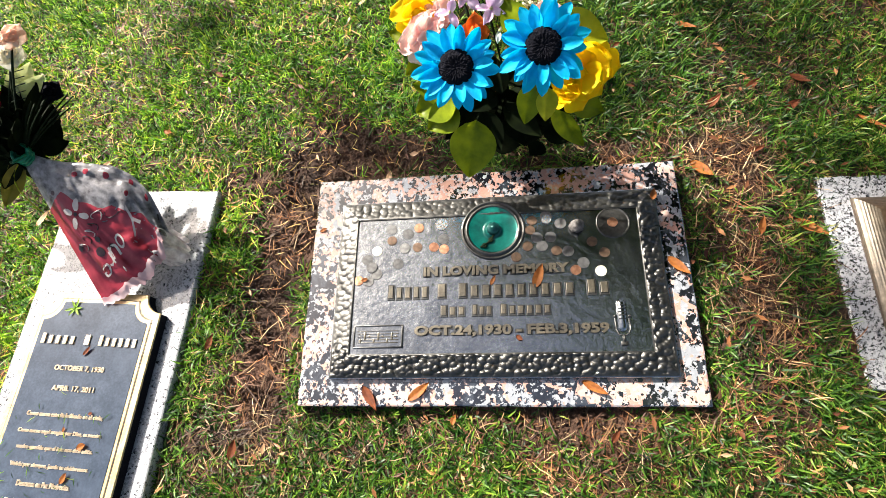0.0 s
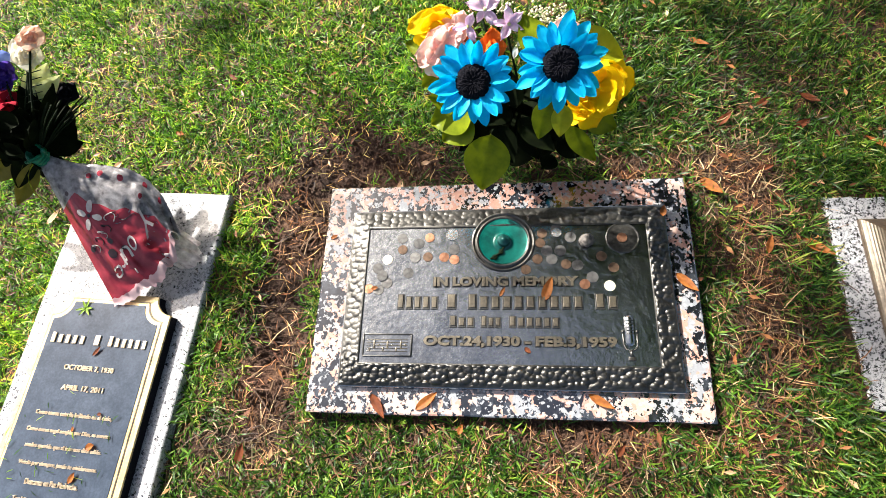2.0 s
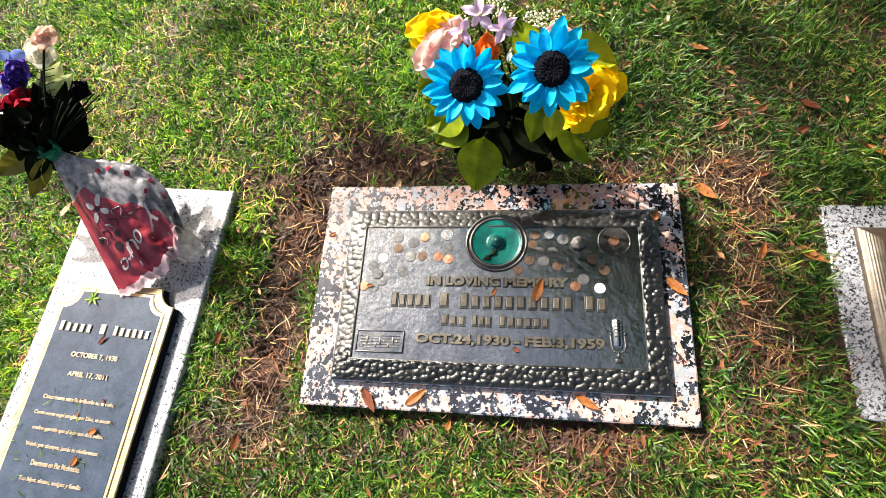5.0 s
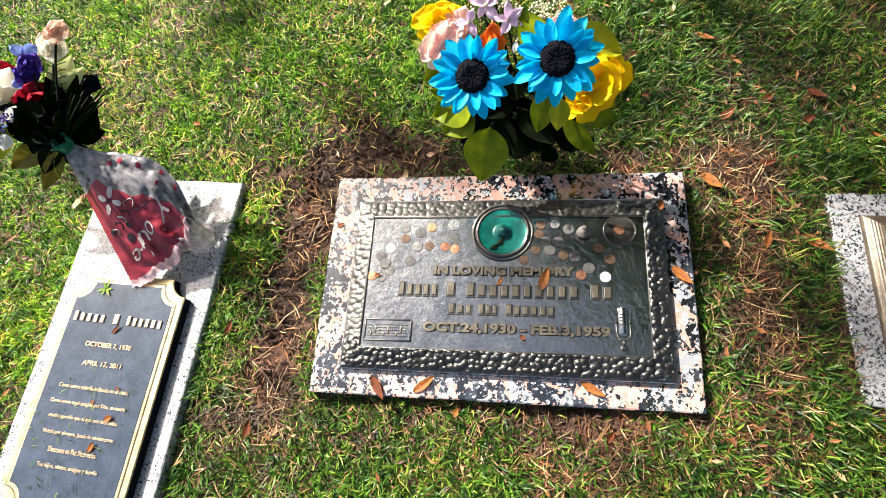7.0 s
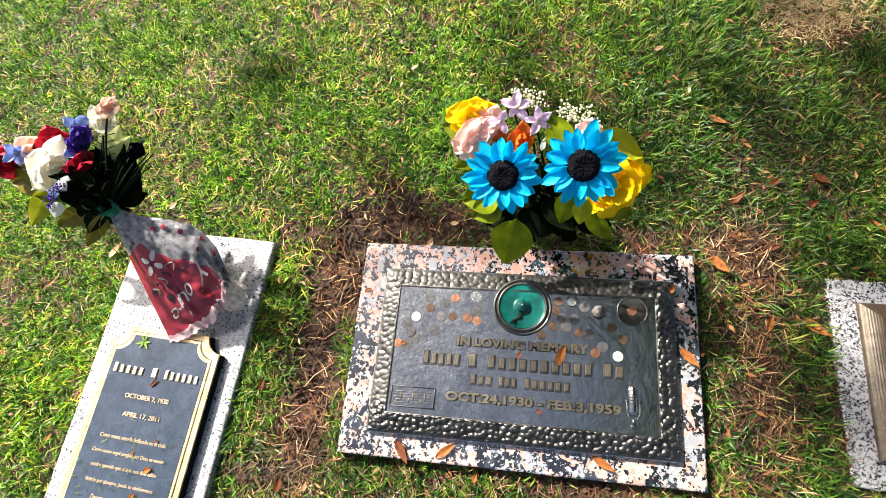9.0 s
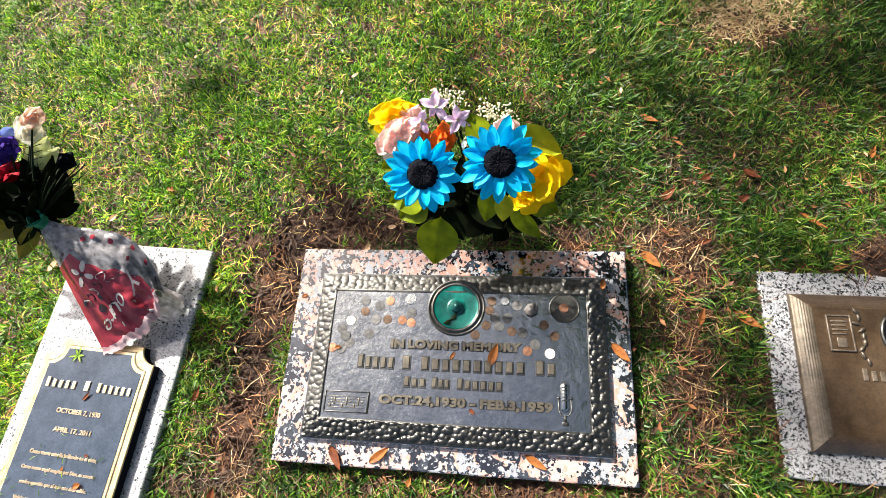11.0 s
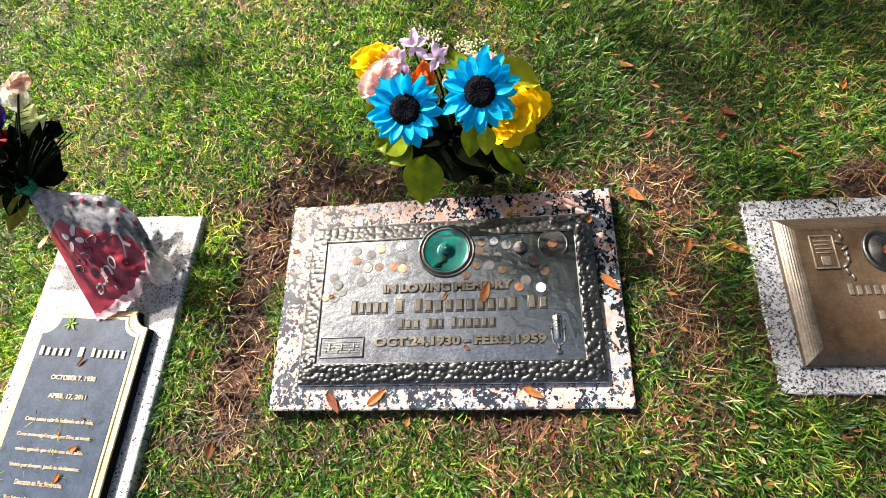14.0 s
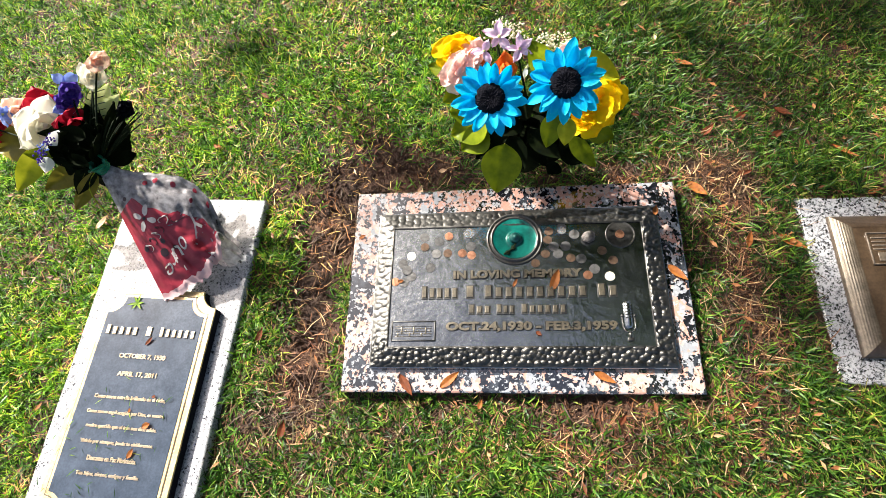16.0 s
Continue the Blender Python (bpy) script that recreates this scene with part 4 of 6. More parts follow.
def left_marker():
    m = thing("grave_marker", (*LEFT_O, 0.0), "upright blue-grey plaque with gold border on light granite", "grave marker", "grave markers", LEFT_TURN)
    link_mesh("granite_base", rough_slab(-LEFT_W, 0, -LEFT_L, 0, -0.11, 0.0), M["light"], m, "light grey speckled granite slab")
    x0, x1, y0, y1, up = -0.319, -0.044, -0.727, -0.244, 0.017
    # the shaded side face is painted black here
    link_mesh("plaque_back", plate_from(notched(x0 + 0.0015, x1 + 0.001, y0 + 0.001, y1 - 0.0015, 0.036), -0.002, up + 0.001, 0.0004), M["seed"], m, "plaque back and side, coloured black for shade")
    plate = link_mesh("plaque", plate_from(notched(x0, x1, y0, y1, 0.036), up, up + 0.005), M["gold"], m, "polished gold bronze plaque with notched corners")
    link_mesh("border_groove", plate_from(notched(x0 + 0.0125, x1 - 0.0125, y0 + 0.0125, y1 - 0.0125, 0.037), up, up + 0.0057, 0.0004), M["worn"], plate, "dark groove line")
    link_mesh("inner_border", plate_from(notched(x0 + 0.0145, x1 - 0.0145, y0 + 0.0145, y1 - 0.0145, 0.037), up, up + 0.0064, 0.0006), M["gold"], plate)
    link_mesh("panel", plate_from(notched(x0 + 0.0205, x1 - 0.0205, y0 + 0.0205, y1 - 0.0205, 0.037), up, up + 0.0072, 0.0004), M["slate"], plate, "wet blue-grey panel")
    cx, z = (x0 + x1) / 2, up + 0.0085
    for a, b, count in ((-0.108, -0.026, 5), (-0.012, 0.010, 1), (0.022, 0.110, 6)):
        bar_row(cx + a, cx + b, count, -0.342, z, 0.0165, 0.003, M["goldtext"], plate)
    g = M["goldtext"]
    for body, y, w, h in (("OCTOBER 7, 1930", -0.396, 0.116, 0.0115), ("APRIL 17, 2011", -0.434, 0.098, 0.0115),
                          ("Como nueva estrella brillando en el cielo,", -0.482, 0.175, 0.0095), ("Como nuevo angel acogido por Dios, es nuestra", -0.513, 0.190, 0.0095),
                          ("madre querida que al irse nos dice adiós.", -0.541, 0.172, 0.0095), ("Vivirás por siempre, jamás te olvidaremos.", -0.571, 0.176, 0.0095),
                          ("Descansa en Paz Madrecita.", -0.601, 0.118, 0.0095), ("Tus hijos, nietos, amigos y familia", -0.631, 0.148, 0.0095)):
        words("lettering", body, cx, y, z - 0.0003, w * 0.93, h, 0.0026, g, plate, 0.012, "raised pale gold letters")
    ring_at("vase_ring", [(0.062, -0.002), (0.062, 0.007), (0.058, 0.009), (0.050, 0.009), (0.047, 0.004), (0.0001, 0.004)], -0.165, -0.140, 0, M["brown"], m, "dark bronze vase ring", 40)
    return m


def right_marker():
    w, h = RIGHT[1] - RIGHT[0], RIGHT[3] - RIGHT[2]
    m = thing("grave_marker", ((RIGHT[0] + RIGHT[1]) / 2, (RIGHT[2] + RIGHT[3]) / 2, RIGHT_Z), "brown bronze plaque on salt-and-pepper granite", "grave marker", "grave markers", -0.8)
    link_mesh("granite_base", rough_slab(-w / 2, w / 2, -h / 2, h / 2, -0.10, 0.0, 0.012, 0.003), M["salt"], m, "black and white speckled granite slab")
    W, H, e = 0.305, 0.155, 0.034
    plate = part("bronze_plaque", slab(-W, W, -H, H, -0.002, 0.006, 0.0015), M["brown"], m, "plain brown bronze plaque", pose(0, 0, 0), False)
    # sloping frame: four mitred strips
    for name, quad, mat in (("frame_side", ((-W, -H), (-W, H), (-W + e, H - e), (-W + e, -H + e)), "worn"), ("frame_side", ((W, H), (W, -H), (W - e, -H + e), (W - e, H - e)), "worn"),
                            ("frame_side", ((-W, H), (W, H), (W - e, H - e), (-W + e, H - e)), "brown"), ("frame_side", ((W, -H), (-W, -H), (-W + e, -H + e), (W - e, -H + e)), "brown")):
        (a, b, c, d) = quad
        bm, rows, n = bmesh.new(), [], 16
        for k in range(n + 1):
            t = k / n
            z = 0.006 + 0.016 * math.sin(t * math.pi / 2) ** 0.8 + (0.0003 if k % 2 else 0)
            p = (a[0] + (d[0] - a[0]) * t, a[1] + (d[1] - a[1]) * t, z)
            q = (b[0] + (c[0] - b[0]) * t, b[1] + (c[1] - b[1]) * t, z)
            rows.append((bm.verts.new(p), bm.verts.new(q)))
        for (p, q), (r, s) in zip(rows, rows[1:]):
            bm.faces.new((p, q, s, r))
        bmesh.ops.recalc_face_normals(bm, faces=bm.faces)
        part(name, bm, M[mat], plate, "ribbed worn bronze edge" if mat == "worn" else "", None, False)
    part("field", slab(-W + e - 0.001, W - e + 0.001, -H + e - 0.001, H - e + 0.001, 0.004, 0.0215, 0.001), M["brown"], plate, "smooth brown bronze field", None, False)
    z = 0.0225
    panel = part("emblem_panel", slab(-0.250, -0.205, 0.035, 0.108, 0.018, 0.0230, 0.001), M["brown"], plate, "small raised picture panel", None, False)
    for box in ((-0.250, -0.247, 0.035, 0.108), (-0.208, -0.205, 0.035, 0.108), (-0.247, -0.208, 0.035, 0.038), (-0.247, -0.208, 0.105, 0.108)):
        part("panel_edge", slab(*box, 0.0228, 0.0252, 0.0006), M["relief"], panel)
    for k in range(4):
        part("panel_line", slab(-0.242, -0.213 - 0.004 * (k % 2), 0.094 - 0.0085 * k, 0.097 - 0.0085 * k, 0.0228, 0.0245, 0.0005), M["relief"], panel)
    part("panel_figure", slab(-0.236, -0.219, 0.043, 0.062, 0.0228, 0.0245, 0.0008), M["relief"], panel)
    vx, vy = -0.124, 0.072
    rim = ring_at("vase_ring", [(0.046, 0.018), (0.045, 0.0235), (0.041, 0.0265), (0.036, 0.0260), (0.034, 0.0235), (0.030, 0.0250), (0.018, 0.0300), (0.0001, 0.0315)], vx, vy, 0, M["border"], plate, "dark bronze oval vase ring", 48)
    rim.scale = (0.72, 1.0, 1.0)
    rng = np.random.RandomState(3)
    for side in (-1, 1):
        for k in range(9):
            px, py = vx + side * (0.062 + 0.012 * rng.uniform()), vy + 0.045 - 0.0125 * k
            part("relief_leaf", lathe([(0.0001, 0), (0.0095, 0), (0.0065, 0.0030), (0.0001, 0.0042)], 8), M["worn"], plate, "", pose(px, py, 0.0214, 0, 0, rng.uniform(0, 180)) @ Matrix.Diagonal((1.0, 0.45, 1, 1)))
    for y, h2, words_at in ((-0.010, 0.019, ((-0.205, -0.085, 8), (-0.070, 0.010, 5))), (-0.036, 0.010, ((-0.115, -0.020, 9),)), (-0.062, 0.014, ((-0.165, -0.075, 5),)), (-0.092, 0.012, ((-0.150, -0.105, 4),))):
        for a, b, count in words_at:
            bar_row(a, b, count, y, z, h2, 0.003, M["relief"], plate)
    return m


main_marker()
left_marker()
right_marker()
coins()
pebble()


# ---- flowers ----
def petal_mesh(name, length, width, cup, droop, material, tip=0.55, rows=6, cols=4, ruffle=0.0, seed=0, blunt=0.0):
    """A petal along +x from the origin, cupped across and bent along its length."""
    rng = np.random.RandomState(seed)
    verts, faces = [], []
    wave = rng.uniform(0, math.tau, 3)
    for i in range(rows + 1):
        t = i / rows
        half = width / 2 * (math.sin(math.pi * min(1, 0.16 + 0.84 * t) ** (1 / (0.6 + tip))) ** 0.75 if t < 1 else 0.06)
        if blunt:
            half = width / 2 * (0.45 + 0.55 * min(1, t * 2.2)) * max(0.02, 1 - t ** (blunt * 1.6)) ** 0.62
        half = max(half, width * 0.03)
        for j in range(cols + 1):
            s = 2 * j / cols - 1
            z = cup * width * s * s - droop * length * t * t + ruffle * length * math.sin(5 * t + 3 * s + wave[0]) * abs(s) * t
            verts.append((length * t, half * s, z))
    for i in range(rows):
        for j in range(cols):
            a = i * (cols + 1) + j
            faces.append((a, a + cols + 1, a + cols + 2, a + 1))
    mesh = array_mesh(name, verts, faces)
    mesh.materials.append(material)
    return mesh


def leaf_mesh(name, length, width, fold, droop, material, teeth=0.0):
    """A pointed leaf along +x with a midrib fold and veins."""
    rows, cols, verts, faces = 14, 8, [], []
    for i in range(rows + 1):
        t = i / rows
        half = width / 2 * max(0.02, math.sin(math.pi * t ** 0.78) ** 0.85) * (1 + teeth * (i % 2))
        for j in range(cols + 1):
            s = 2 * j / cols - 1
            vein = 0.010 * width * math.cos((t * 9 - abs(s) * 2.2) * math.tau) * abs(s)
            verts.append((length * t, half * s, fold * width * abs(s) - droop * length * t * t + vein))
    for i in range(rows):
        for j in range(cols):
            a = i * (cols + 1) + j
            faces.append((a, a + cols + 1, a + cols + 2, a + 1))
    mesh = array_mesh(name, verts, faces)
    mesh.materials.append(material)
    return mesh


def dome_mesh(name, radius, height, material, bumps=0.0):
    bm = lathe([(radius, 0.0), (radius * 0.97, height * 0.35), (radius * 0.85, height * 0.7), (radius * 0.6, height * 0.95), (radius * 0.3, height * 0.9), (0.0004, height * 0.82)], 40)
    if bumps:
        for _ in range(1):
            bmesh.ops.subdivide_edges(bm, edges=bm.edges[:], cuts=2, use_grid_fill=True)
        for v in bm.verts:
            v.co.z += bumps * noise.noise(v.co * 620)
    mesh = bpy.data.meshes.new(name)
    for f in bm.faces:
        f.smooth = not bumps
    bm.to_mesh(mesh)
    bm.free()
    mesh.materials.append(material)
    return mesh


FACE = Vector((0.06, -0.08, 1.02))


def facing(place, lean=(0, 0, 0)):
    """The way from a flower up towards where one stands."""
    return ((FACE - Vector(place)).normalized() + Vector(lean)).normalized()


def sunflower(parent, base, place, radius, spin, lean=(0, 0, 0)):
    local = Vector(place) - Vector(base)
    m = aim(local, facing(place, lean)) @ Matrix.Rotation(radians(spin), 4, "Z")
    head = link_mesh("sunflower_head", dome_mesh("seed_disc", radius * 0.41, radius * 0.20, M["seed"], 0.0022), None, parent, "blue cloth sunflower with black disc", m)
    outer = [petal_mesh("petal", radius * (0.80 + 0.05 * k), radius * (0.37 + 0.03 * k), 0.16, 0.10 + 0.05 * k, M["blue"], 0.75, 9, 6, 0.03, k, 2.4) for k in range(3)]
    rng = np.random.RandomState(int(spin) + 5)
    for ring, (count, lift, start, size) in enumerate(((17, 8, 0.26, 1.0), (13, 24, 0.26, 0.84))):
        for k in range(count):
            a = math.tau * (k + 0.5 * ring + rng.uniform(-0.22, 0.22)) / count
            pm = Matrix.Rotation(a, 4, "Z") @ Matrix.Translation((radius * start, 0, -0.002 + 0.003 * ring)) @ Matrix.Rotation(radians(-lift - rng.uniform(-9, 9)), 4, "Y")
            pm = pm @ Matrix.Rotation(radians(rng.uniform(-22, 22)), 4, "X") @ Matrix.Scale(size * rng.uniform(0.88, 1.08) * 0.86, 4)
            link_mesh("petal", outer[(k + ring) % 3], None, head, "", pm)
    return head


def round_petal(length, width, cup, curl, material, ruffle=0.0, seed=0):
    """A broad petal with a rounded, slightly wavy end, along +x."""
    rng = np.random.RandomState(seed)
    rows, cols, verts, faces = 8, 8, [], []
    w0, w1 = rng.uniform(0, math.tau, 2)
    for i in range(rows + 1):
        t = i / rows
        half = width / 2 * (0.32 + 0.68 * math.sin(min(1, t * 1.6) * math.pi / 2)) * math.sqrt(max(0.0004, 1 - max(0, (t - 0.5) / 0.5) ** 2.6))
        for j in range(cols + 1):
            q = 2 * j / cols - 1
            edge = ruffle * length * (math.sin(4.5 * q + w0) * t ** 2 + 0.5 * math.sin(9 * q + w1) * t ** 3)
            x = length * t * (1 - 0.10 * q * q + 0.5 * ruffle * math.sin(7 * q + w1) * t)
            verts.append((x, half * q, cup * width * q * q - curl * length * max(0, t - 0.35) ** 2 * 2 + edge))
    for i in range(rows):
        for j in range(cols):
            a = i * (cols + 1) + j
            faces.append((a, a + cols + 1, a + cols + 2, a + 1))
    mesh = array_mesh("petal", verts, faces)
    mesh.materials.append(material)
    return mesh


def rose(parent, base, place, radius, material, label, spin=0.0, stretch=1.0, rings=((5, 14, 1.0), (4, 36, 0.74), (3, 62, 0.5)), lean=(0, 0, 0), ruffle=0.08):
    """A cloth rose of few broad petals, wider one way by stretch."""
    local = Vector(place) - Vector(base)
    m = aim(local, facing(place, lean)) @ Matrix.Rotation(radians(spin), 4, "Z") @ Matrix.Diagonal((stretch, 1 / stretch ** 0.6, 1, 1))
    core = bmesh.new()
    bmesh.ops.create_uvsphere(core, u_segments=14, v_segments=8, radius=radius * 0.22)
    for v in core.verts:
        v.co *= 1 + 0.25 * noise.noise(v.co * 60 + Vector((spin, 0, 0)))
        v.co.z += radius * 0.18
    head = part("flower_head", core, material, parent, label, m)
    rng = np.random.RandomState(int(abs(spin) * 7 + 3))
    for ring, (count, lift, size) in enumerate(rings):
        kinds = [round_petal(radius * size, radius * size * 1.15, 0.15, 0.22 if ring == 0 else -0.25, material, ruffle, k + 3 * ring) for k in range(3)]
        for k in range(count):
            a = math.tau * (k + 0.5 * ring + rng.uniform(-0.2, 0.2)) / count
            pm = Matrix.Rotation(a, 4, "Z") @ Matrix.Translation((radius * 0.05, 0, radius * 0.03 * ring)) @ Matrix.Rotation(radians(-lift + rng.uniform(-9, 9)), 4, "Y")
            link_mesh("petal", kinds[k % 3], None, head, "", pm @ Matrix.Rotation(radians(rng.uniform(-14, 14)), 4, "X") @ Matrix.Scale(rng.uniform(0.88, 1.1), 4))
    return head


def star_flower(parent, base, place, radius, material, label, spin=0.0, count=6, lean=(0, 0, 0), width=0.42):
    """An open flower of narrow pointed petals."""
    local = Vector(place) - Vector(base)
    m = aim(local, facing(place, lean)) @ Matrix.Rotation(radians(spin), 4, "Z")
    head = part("flower_head", lathe([(radius * 0.12, 0), (radius * 0.10, radius * 0.15), (0.0003, radius * 0.2)], 10), M["paleyellow"], parent, label, m)
    rng = np.random.RandomState(int(spin * 3 + 1))
    kinds = [round_petal(radius * (0.92 + 0.1 * k), radius * width, 0.14, 0.30, material, 0.06, k) for k in range(3)]
    for k in range(count):
        a = math.tau * (k + rng.uniform(-0.18, 0.18)) / count
        link_mesh("petal", kinds[k % 3], None, head, "", Matrix.Rotation(a, 4, "Z") @ Matrix.Rotation(radians(-20 + rng.uniform(-24, 24)), 4, "Y") @ Matrix.Rotation(radians(rng.uniform(-25, 25)), 4, "X") @ Matrix.Scale(rng.uniform(0.82, 1.15), 4))
    return head


def leaf_on(parent, base, root, tip, width, material, fold=0.12, droop=0.12, roll=0.0, label="cloth leaf", teeth=0.0):
    """A leaf from root to tip, its face turned up towards where one stands."""
    a, b = Vector(root), Vector(tip)
    way = (b - a).normalized()
    up = facing((a + b) / 2)
    side = up.cross(way).normalized()
    up = way.cross(side)
    rot = Matrix((way, side, up)).transposed().to_4x4()
    mesh = leaf_mesh("leaf", (b - a).length, width, fold, droop, material, teeth)
    return link_mesh("leaf", mesh, None, parent, label, Matrix.Translation(a - Vector(base)) @ rot @ Matrix.Rotation(radians(roll), 4, "X"))


def stem_to(parent, base, foot, place, radius=0.0022, bow=0.02):
    a, b = Vector(foot) - Vector(base), Vector(place) - Vector(base)
    pts = [a.lerp(b, t) + Vector((0, 0, 1)) * bow * math.sin(math.pi * t) for t in np.linspace(0, 1, 8)]
    return part("stem", tube(pts, radius, 6), M["stem"], parent)


def sprig(parent, base, place, spread, count, material, label, seed, bud=0.0036):
    """Many small buds on hair-thin stalks, in one part."""
    rng = np.random.RandomState(seed)
    bm = bmesh.new()
    centre = Vector(place) - Vector(base)
    for _ in range(count):
        p = centre + Vector(rng.normal(0, 1, 3)) * spread * 0.5
        s = bud * rng.uniform(0.6, 1.2)
        bmesh.ops.create_icosphere(bm, subdivisions=1, radius=s, matrix=Matrix.Translation(p))
    return part("flower_sprig", bm, material, parent, label)


def sunflower_bouquet():
    base = Vector((0.055, 0.525, float(ground_z(0.055, 0.525))))
    b = thing("flower_bouquet", base, "cloth bouquet with two blue sunflowers and yellow roses", "bouquet", "cloth bouquets")
    s1, s2 = (-0.033, 0.497, 0.268), (0.104, 0.513, 0.279)
    sunflower(b, base, s1, 0.071, 10, (-0.05, 0, 0))
    sunflower(b, base, s2, 0.072, 37, (0.05, 0.04, 0))
    rose(b, base, (-0.100, 0.626, 0.258), 0.042, M["yellow"], "yellow cloth rose", 6, 1.30, ((5, 4, 1.0), (4, 22, 0.8), (2, 48, 0.5)), ruffle=0.03)
    rose(b, base, (-0.092, 0.584, 0.250), 0.040, M["pinkp"], "pale pink cloth peony", 35, 1.30, ((5, 6, 1.0), (3, 20, 0.7)), ruffle=0.05)
    rose(b, base, (-0.064, 0.608, 0.252), 0.034, M["pinkp"], "pale pink cloth peony", 62, 1.15, ((5, 8, 1.0), (3, 20, 0.7)), ruffle=0.05)
    rose(b, base, (-0.052, 0.592, 0.236), 0.024, M["orange"], "orange cloth flower", 12, 1.1, ((4, 20, 1.0), (3, 50, 0.7)))
    rose(b, base, (-0.006, 0.586, 0.240), 0.030, M["orange"], "orange cloth flower", 70, 1.2, ((4, 24, 1.0), (4, 48, 0.75)))
    rose(b, base, (0.162, 0.512, 0.210), 0.052, M["yellow"], "yellow cloth rose", 25, 1.0, ((5, 6, 1.0), (4, 20, 0.85), (2, 50, 0.45)), ruffle=0.03)
    rose(b, base, (0.190, 0.542, 0.200), 0.045, M["yellow"], "yellow cloth rose", 80, 1.0, ((5, 4, 1.0), (3, 22, 0.8)), ruffle=0.03)
    rose(b, base, (0.148, 0.488, 0.192), 0.034, M["yellow"], "yellow cloth rose", 41, 1.1, ((4, 8, 1.0), (3, 30, 0.7)), ruffle=0.03)
    star_flower(b, base, (-0.014, 0.624, 0.290), 0.029, M["lilac"], "lilac cloth flower", 12, 5, width=0.55)
    star_flower(b, base, (-0.043, 0.605, 0.275), 0.024, M["lilac"], "lilac cloth flower", 50, 3, width=0.6)
    star_flower(b, base, (0.025, 0.606, 0.273), 0.029, M["lilac"], "lilac cloth flower", 33, 5, width=0.5)
    star_flower(b, base, (0.037, 0.580, 0.250), 0.019, M["white"], "white cloth flower", 55, 2, width=0.5)
    rose(b, base, (0.112, 0.582, 0.266), 0.026, M["pinkp"], "pale pink cloth flower", 90, 1.1)
    for k, p in enumerate(((-0.012, 0.66, 0.268), (0.012, 0.655, 0.272), (0.078, 0.63, 0.262), (0.108, 0.622, 0.258))):
        sprig(b, base, p, 0.022, 80, M["baby"], "cream dried filler buds", 60 + k, 0.0023)
    rows = (((-0.03, 0.51, 0.17), (-0.115, 0.515, 0.215), 0.05, "leaf"), ((-0.039, 0.496, 0.20), (-0.118, 0.490, 0.170), 0.070, "leaf"), ((-0.039, 0.486, 0.18), (-0.098, 0.462, 0.155), 0.060, "leaf"), ((-0.008, 0.448, 0.195), (-0.028, 0.378, 0.120), 0.080, "leaf"),
            ((0.01, 0.50, 0.16), (-0.070, 0.455, 0.130), 0.05, "leafdeep"), ((0.090, 0.492, 0.225), (0.072, 0.448, 0.168), 0.044, "leaf"), ((0.112, 0.478, 0.225), (0.106, 0.442, 0.182), 0.036, "leafyel"),
            ((0.078, 0.560, 0.250), (0.046, 0.610, 0.288), 0.050, "leaf"), ((0.125, 0.588, 0.250), (0.212, 0.556, 0.232), 0.064, "leafyel"),
            ((0.150, 0.492, 0.17), (0.212, 0.486, 0.135), 0.046, "leaf"), ((0.118, 0.480, 0.16), (0.182, 0.446, 0.085), 0.036, "leaf"), ((-0.10, 0.61, 0.21), (-0.165, 0.635, 0.215), 0.040, "leaf"),
            ((-0.09, 0.58, 0.20), (-0.130, 0.545, 0.205), 0.040, "leaf"), ((0.05, 0.52, 0.12), (0.075, 0.450, 0.100), 0.055, "leafdeep"), ((0.03, 0.53, 0.13), (-0.060, 0.520, 0.100), 0.060, "leafdeep"),
            ((0.10, 0.54, 0.14), (0.150, 0.480, 0.120), 0.055, "leafdeep"), ((0.00, 0.48, 0.17), (0.030, 0.425, 0.130), 0.045, "leafdeep"))
    for root, tip, w, mat in rows:
        leaf_on(b, base, root, tip, w, M[mat], label={"leaf": "olive cloth leaf", "leafyel": "yellow-green cloth leaf", "leafdeep": "green cloth leaf coloured near-black for shade"}[mat])
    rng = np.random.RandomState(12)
    # near-black leaves stand in for shade inside the bouquet
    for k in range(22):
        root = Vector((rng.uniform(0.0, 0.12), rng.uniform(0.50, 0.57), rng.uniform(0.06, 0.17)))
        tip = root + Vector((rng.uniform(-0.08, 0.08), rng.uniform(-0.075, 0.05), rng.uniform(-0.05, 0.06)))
        leaf_on(b, base, root, tip, rng.uniform(0.035, 0.055), M["leafdeep"], roll=rng.uniform(-40, 40), label="green cloth leaf coloured near-black for shade")
    # low near-black leaves added where the bouquet's own shadow lies
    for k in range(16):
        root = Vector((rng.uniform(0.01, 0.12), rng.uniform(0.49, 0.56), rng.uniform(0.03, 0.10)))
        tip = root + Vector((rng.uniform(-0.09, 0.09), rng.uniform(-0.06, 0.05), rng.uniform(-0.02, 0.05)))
        leaf_on(b, base, root, tip, rng.uniform(0.035, 0.060), M["leafdeep"], roll=rng.uniform(-30, 30), label="green cloth leaf coloured near-black for shade")
    foot = base + Vector((0, 0, -0.01))
